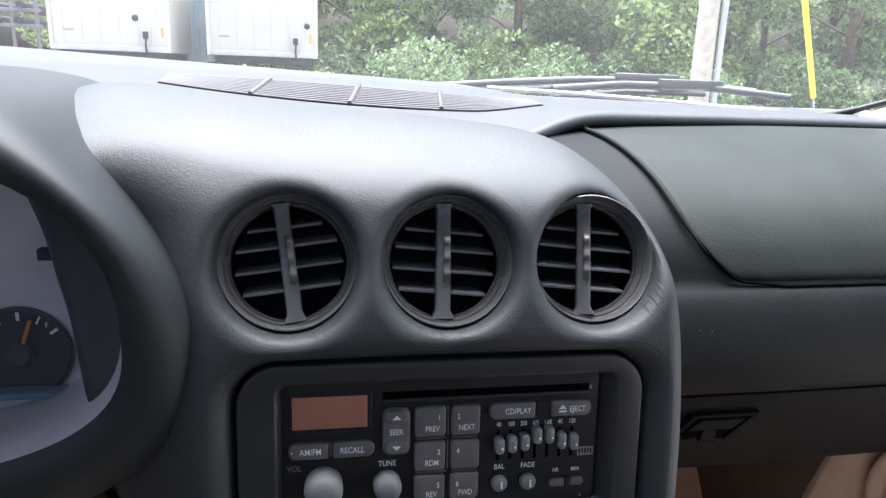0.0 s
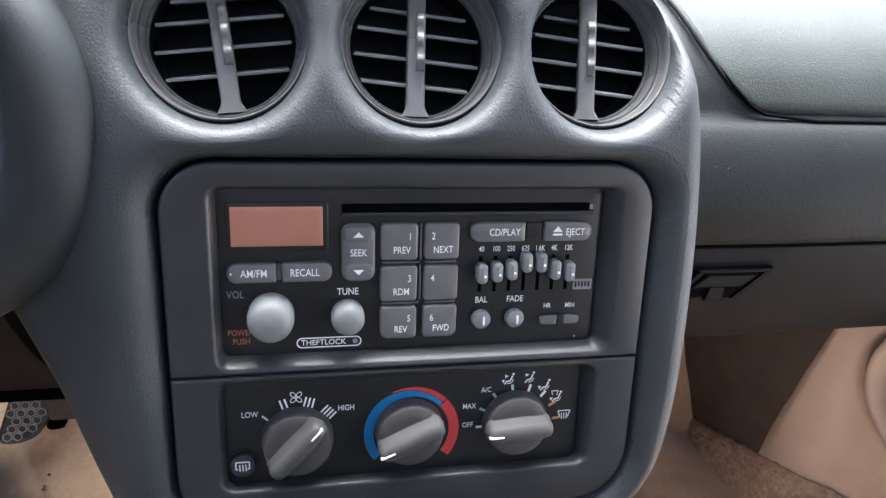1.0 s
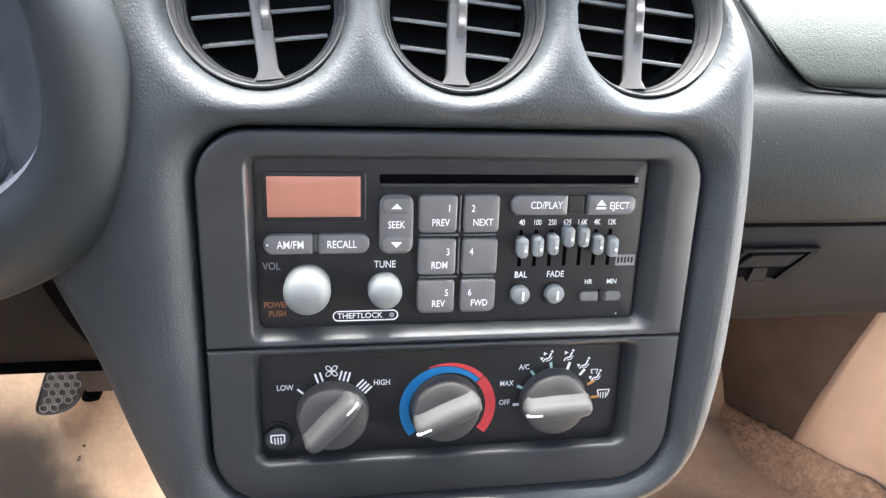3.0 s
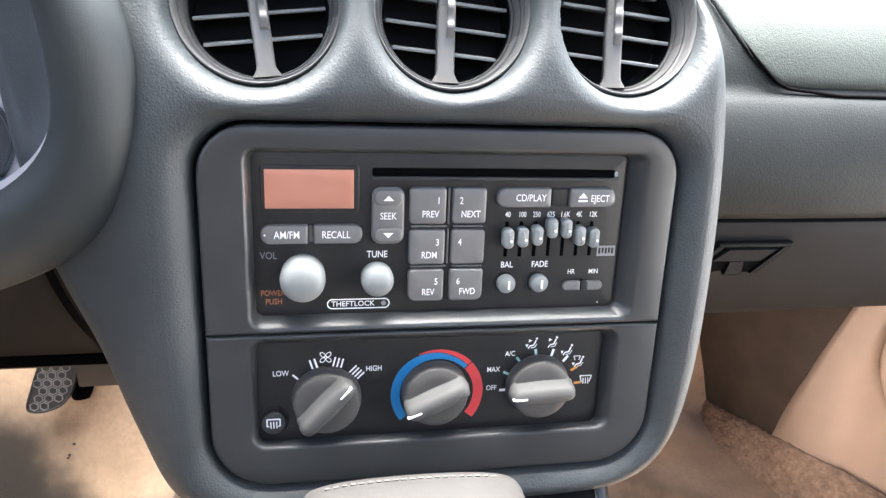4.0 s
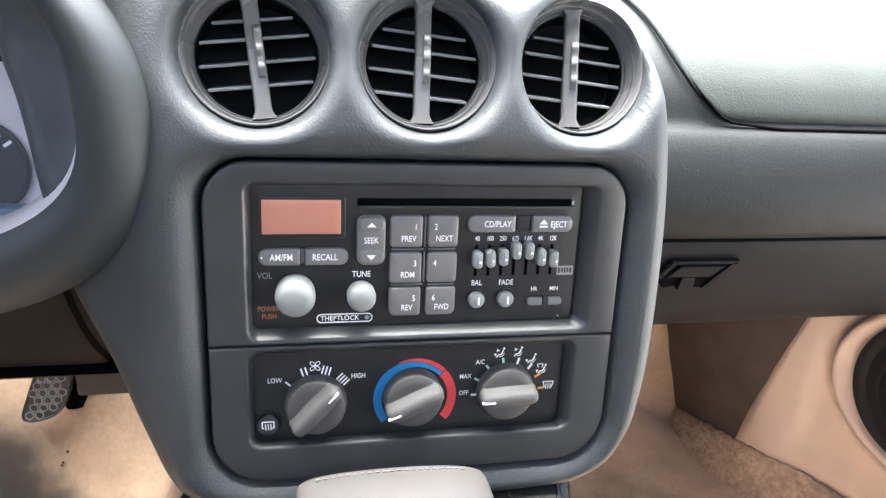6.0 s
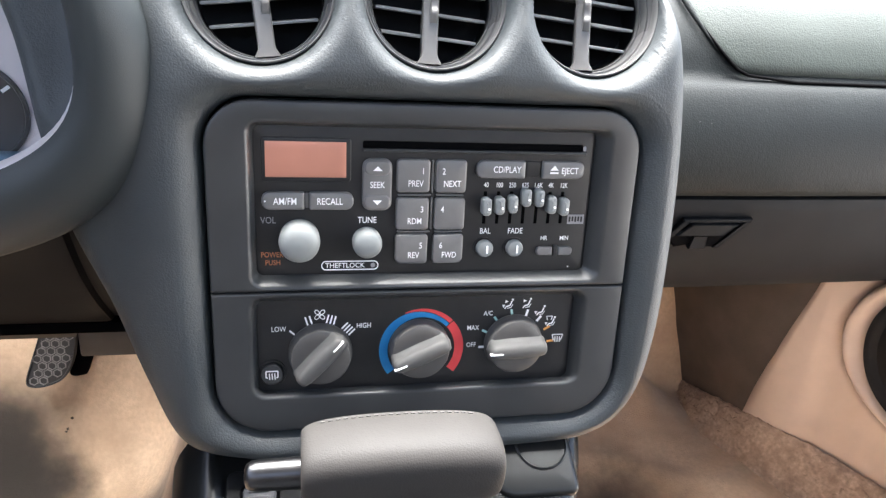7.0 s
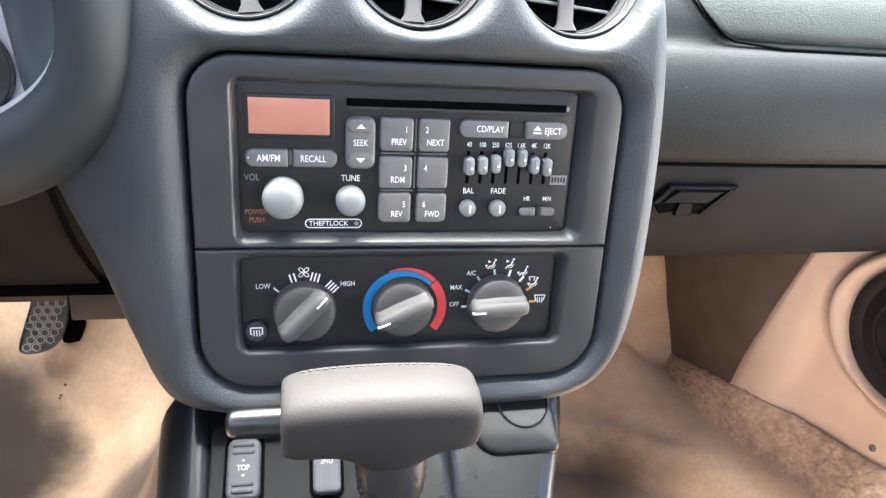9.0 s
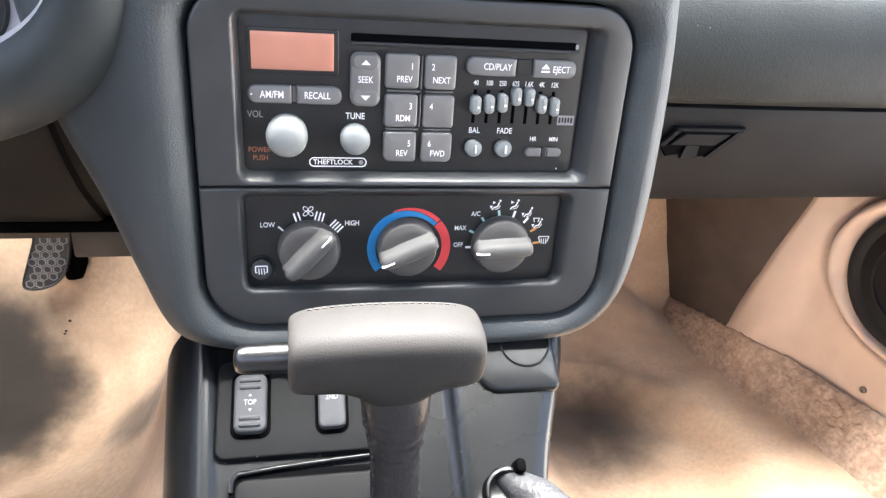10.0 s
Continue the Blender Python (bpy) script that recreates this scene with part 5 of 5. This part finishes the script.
POST = material("pale corner post", (0.50, 0.48, 0.44), 0.5, var=0.1, scale=3)
RACK = plain("rack grey", (0.13, 0.13, 0.135), 0.6)
UNDER = plain("underbody", (0.02, 0.02, 0.022), 0.8)


def trailer(x0, x1, y, z0):
    t = thing("box_trailer", "white box trailer parked nose-on in the yard", "trailer", "parked trailers")
    bx = lambda nm, a, mat, lab="", par=None, bev=10: (lambda bm: part(nm, box(bm, *a, bev), mat, par or t, lab))(bmesh.new())
    X0, X1, Y, Z = x0 * 1000, x1 * 1000, y * 1000, z0 * 1000
    body = bx("body", (X0, X1, Y, Y + 12000, Z, Z + 2900), TRAILER, "white panelled body", None, 30)
    for q in (X0 + 40, X1 - 40):
        bx("corner_post", (q - 45, q + 45, Y - 30, Y + 20, Z, Z + 2900), POST, "", None, 12)
    bx("sill", (X0, X1, Y - 25, Y + 20, Z, Z + 130), STEEL_PAINT)
    for q in np.linspace(X0 + 300, X1 - 300, 6):
        bx("rivet_seam", (q - 9, q + 9, Y - 8, Y + 5, Z + 140, Z + 2850), TRAILER, "", body, 3)
    g = bx("glad_hand_box", (X1 - 640, X1 - 420, Y - 70, Y, Z + 240, Z + 520), STEEL_PAINT, "grey connector box")
    bx("connector", (X1 - 590, X1 - 470, Y - 110, Y - 70, Z + 300, Z + 460), UNDER, "", g)
    tube("hose", [(X1 - 530, Y - 90, Z + 300), (X1 - 530, Y - 140, Z + 100), (X1 - 510, Y - 80, Z - 80)], 22, UNDER, g, n=8)
    lamp = lathe("marker_lamp", [(70, 0), (70, -30), (50, -45), (0.5, -50)], UNDER, t, n=20)
    lamp.matrix_local = Matrix.Translation((x1 - 0.25 if x1 > -1 else x1 - 0.75, y, z0 + 0.75))
    bx("mark", (X1 - 200, X1 - 150, Y - 12, Y, Z + 350, Z + 560), plain("amber reflector", (0.6, 0.3, 0.04), 0.4), "", body, 4)
    bx("mark", (X0 + 300, X0 + 520, Y - 12, Y, Z + 420, Z + 460), PRINT_DIM, "", body, 4)
    bx("underframe", (X0 + 150, X1 - 150, Y + 100, Y + 11500, Z - 180, Z - 4), UNDER)
    for q in (X0 + 500, X1 - 500):
        bx("landing_leg", (q - 70, q + 70, Y + 1500, Y + 1640, 0, Z - 150), UNDER)
    for yy in (8600, 9900):
        for q in (X0 + 280, X1 - 280):
            wl = lathe("wheel", [(300, -140), (480, -140), (500, -100), (500, 100), (480, 140), (300, 140)], UNDER, t, n=28)
            wl.matrix_local = Matrix.Translation((q * K, y + yy * K, 0.5)) @ pose(0, 0, 0, 0, 0, 90)
    return t


trailer(-6.12, -3.5, 17.2, 0.935)
trailer(-2.75, -0.12, 17.6, 0.945)
PALE_BLUE = material("container blue", (0.33, 0.42, 0.47), 0.5, var=0.1, scale=3)
cont = thing("shipping_container", "pale blue-grey ribbed container behind the trailers", "container")
bm = bmesh.new()
box(bm, -3700, -1500, 20000, 26000, 750, 3500, 20)
part("body", bm, PALE_BLUE, cont)
for q in (-3640, -3480, -3320, -3160, -3000):
    bm = bmesh.new()
    box(bm, q - 35, q + 35, 19950, 20005, 800, 3450, 12)
    part("rib", bm, PALE_BLUE, cont)
rack = thing("pipe_rack", "grey steel rack with stacked pipes in the yard", "rack")
for q in (-9300, -8700, -8100, -7500):
    bm = bmesh.new()
    box(bm, q - 40, q + 40, 20400, 20480, 0, 2600, 8)
    part("post", bm, RACK, rack)
for h in (1500, 1900, 2350):
    bm = bmesh.new()
    box(bm, -9400, -7350, 20360, 20400, h - 45, h + 45, 8)
    part("beam", bm, RACK, rack)
for q, h in ((-9000, 1620), (-8400, 1640), (-7900, 1630), (-8600, 2010), (-7800, 2030)):
    tube("pipe", [(q, 20200, h), (q + 60, 24000, h)], 95, UNDER, rack, n=14)
POLE = material("weathered pole", (0.36, 0.33, 0.29), 0.8, var=0.2, scale=8, bump=0.3, bump_scale=60)
pole = thing("utility_pole", "pale weathered pole with a grey conduit", "utility pole")
tube("mast", [(5930, 10000, -100), (5900, 10030, 4000), (5860, 10060, 9000)], [160, 150, 120], POLE, pole, n=24)
tube("conduit", [(6140, 9900, 0), (6110, 9930, 4000), (6080, 9960, 8000)], 48, STEEL_PAINT, pole, n=14)
guy = thing("guy_wire", "steel guy wire with a yellow plastic guard", "guy wire")
YELLOW = plain("guard yellow", (0.75, 0.42, 0.03), 0.45)
tube("guard", [(5450, 6730, 700), (5200, 6920, 2000), (5000, 7080, 3100)], [30, 34, 36], YELLOW, guy, n=14)
tube("wire", [(5560, 6640, -50), (5450, 6730, 700), (5000, 7080, 3100), (4000, 7900, 8400)], 9, STEEL_PAINT, guy, n=8)

# ---- trees: trunk, limbs and a crown of many leaves ----
BARK = material("bark", (0.12, 0.09, 0.065), 0.9, var=0.3, scale=6, bump=0.6, bump_scale=30)


def leaf_material(name, base):
    m = bpy.data.materials.new(name)
    m.use_nodes = True
    t = m.node_tree
    b = t.nodes["Principled BSDF"]
    g = t.nodes.new("ShaderNodeNewGeometry")
    r = t.nodes.new("ShaderNodeValToRGB")
    r.color_ramp.elements[0].color = (*[c * 0.55 for c in base], 1)
    r.color_ramp.elements[1].color = (*[c * 1.5 for c in base], 1)
    t.links.new(g.outputs["Random Per Island"], r.inputs["Fac"])
    t.links.new(r.outputs["Color"], b.inputs["Base Color"])
    b.inputs["Roughness"].default_value = 0.6
    tl = t.nodes.new("ShaderNodeBsdfTranslucent")
    t.links.new(r.outputs["Color"], tl.inputs["Color"])
    mx = t.nodes.new("ShaderNodeMixShader")
    mx.inputs["Fac"].default_value = 0.35
    t.links.new(b.outputs["BSDF"], mx.inputs[1])
    t.links.new(tl.outputs["BSDF"], mx.inputs[2])
    t.links.new(mx.outputs["Shader"], t.nodes["Material Output"].inputs["Surface"])
    return m


LEAVES = [leaf_material("leaf light", (0.27, 0.355, 0.15)), leaf_material("leaf dark", (0.195, 0.27, 0.135))]


def leaf_cloud(name, clumps, count, size, mat, parent, seed):
    g = np.random.default_rng(seed)
    v, f = [], []
    per = count // len(clumps)
    for cx, cy, cz, r in clumps:
        d = g.normal(size=(per, 3))
        d /= np.linalg.norm(d, axis=1)[:, None]
        p = np.array((cx, cy, cz)) + d * (r * g.uniform(0.55, 1.08, per) ** 0.6)[:, None] * (1, 1, 0.72)
        for q in p:
            a = g.normal(size=3)
            a /= np.linalg.norm(a)
            b = np.cross(a, g.normal(size=3))
            b /= np.linalg.norm(b)
            s = size * g.uniform(0.6, 1.4)
            i = len(v)
            v += [q - a * s, q + b * s * 0.55, q + a * s, q - b * s * 0.55]
            f.append((i, i + 1, i + 2, i + 3))
    me = bpy.data.meshes.new(name)
    me.from_pydata([tuple(q) for q in v], [], f)
    me.update()
    return part_mesh(name, me, mat, parent)


def tree(seed, height, spread, mat, label):
    g = np.random.default_rng(seed)
    t = thing("tree", label, "tree", "trees at the edge of the yard")
    tube("trunk", [(0, 0, -100), (120, 40, height * 350), (60, -60, height * 800)], [190, 130, 40], BARK, t, n=10)
    clumps = []
    for k in range(26):
        h = g.uniform(0.03, 0.98)
        rr = spread * (0.35 + 0.75 * math.sin(math.pi * min(h * 0.75 + 0.2, 1)))
        a = g.uniform(0, 2 * math.pi)
        q = g.uniform(0.3, 0.8) * rr
        c = (q * math.cos(a), q * math.sin(a), h * height, g.uniform(0.5, 0.95) * spread * 0.55)
        clumps.append(c)
        if k < 8:
            tube("limb", [(80, 0, h * height * 700), (c[0] * 500, c[1] * 500, c[2] * 900), (c[0] * 950, c[1] * 950, c[2] * 1000)], [60, 35, 12], BARK, t, n=6)
    leaf_cloud("crown", clumps, 11000, 0.105, mat, t, seed + 50)
    return t


kinds = [tree(1, 9.5, 2.6, LEAVES[0], "leafy light green broadleaf tree"), tree(2, 11, 2.9, LEAVES[1], "dense dark green broadleaf tree"), tree(3, 8.5, 2.4, LEAVES[0], "young light green tree with gaps in its crown")]
spots = [(1.2, 24), (4.0, 25.5), (6.6, 23), (9.4, 24.5), (12.0, 22.5), (14.8, 24), (17.6, 22), (20.5, 22.5), (23.5, 21), (-1.6, 27), (11.0, 19.5), (15.5, 18.5), (8.0, 28), (18.5, 27), (-5.5, 32), (-10, 33), (2.5, 29), (13.5, 28.5), (26, 24), (-15, 30)]
for k, (x, y) in enumerate(spots):
    m = pose(x, y, 0, 0, 0, 67 * k)
    if k < 3:
        kinds[k].matrix_basis = m
    else:
        copy_thing(kinds[(k * 2 + k // 3) % 3], m)
clumps = [(x, 19.5 + 2.5 * math.sin(x * 1.7) + (2 if x < 8 else 0), 0.5 + 0.4 * math.sin(x * 2.9), 1.1) for x in np.arange(-2, 26, 0.7)]
under = leaf_cloud("undergrowth", clumps, 46000, 0.075, LEAVES[1], None, 90)
tagged(under, "tangled green undergrowth below the trees", "bushes", kind="stuff")

# ---- small debris ----


def fleck(place, size, mat, label, turn):
    """A crumb with an uneven outline lying on a surface."""
    f = thing("fleck", label, "debris", "small debris", matrix=pose(*[q * K for q in place], 20, 0, turn))
    g = random.Random(turn)
    bm = bmesh.new()
    bmesh.ops.create_icosphere(bm, subdivisions=1, radius=size * K)
    for v in bm.verts:
        v.co *= g.uniform(0.6, 1.15)
        v.co.z *= 0.45
    part("crumb", bm, mat, f)


LINT = plain("pale lint", (0.12, 0.12, 0.115), 0.8)
GRIT = plain("dark grit", (0.05, 0.036, 0.024), 0.9)
for place, turn in (((214, 79.4, 702), 10), ((224, 79.4, 701), 40), ((-117, -74.4, 460.4), 70), ((-98, -74.6, 464.5), 20), ((27, -82.4, 463.6), 50)):
    fleck(place, 0.5, LINT, "tiny pale crumb on the dark plastic", turn)
for place, turn in (((-378, 424.5, 212), 15), ((-380, 423.5, 209), 65), ((-372, 428, 226), 35)):
    fleck(place, 2.2, GRIT, "dark bit of grit on the beige carpet", turn)
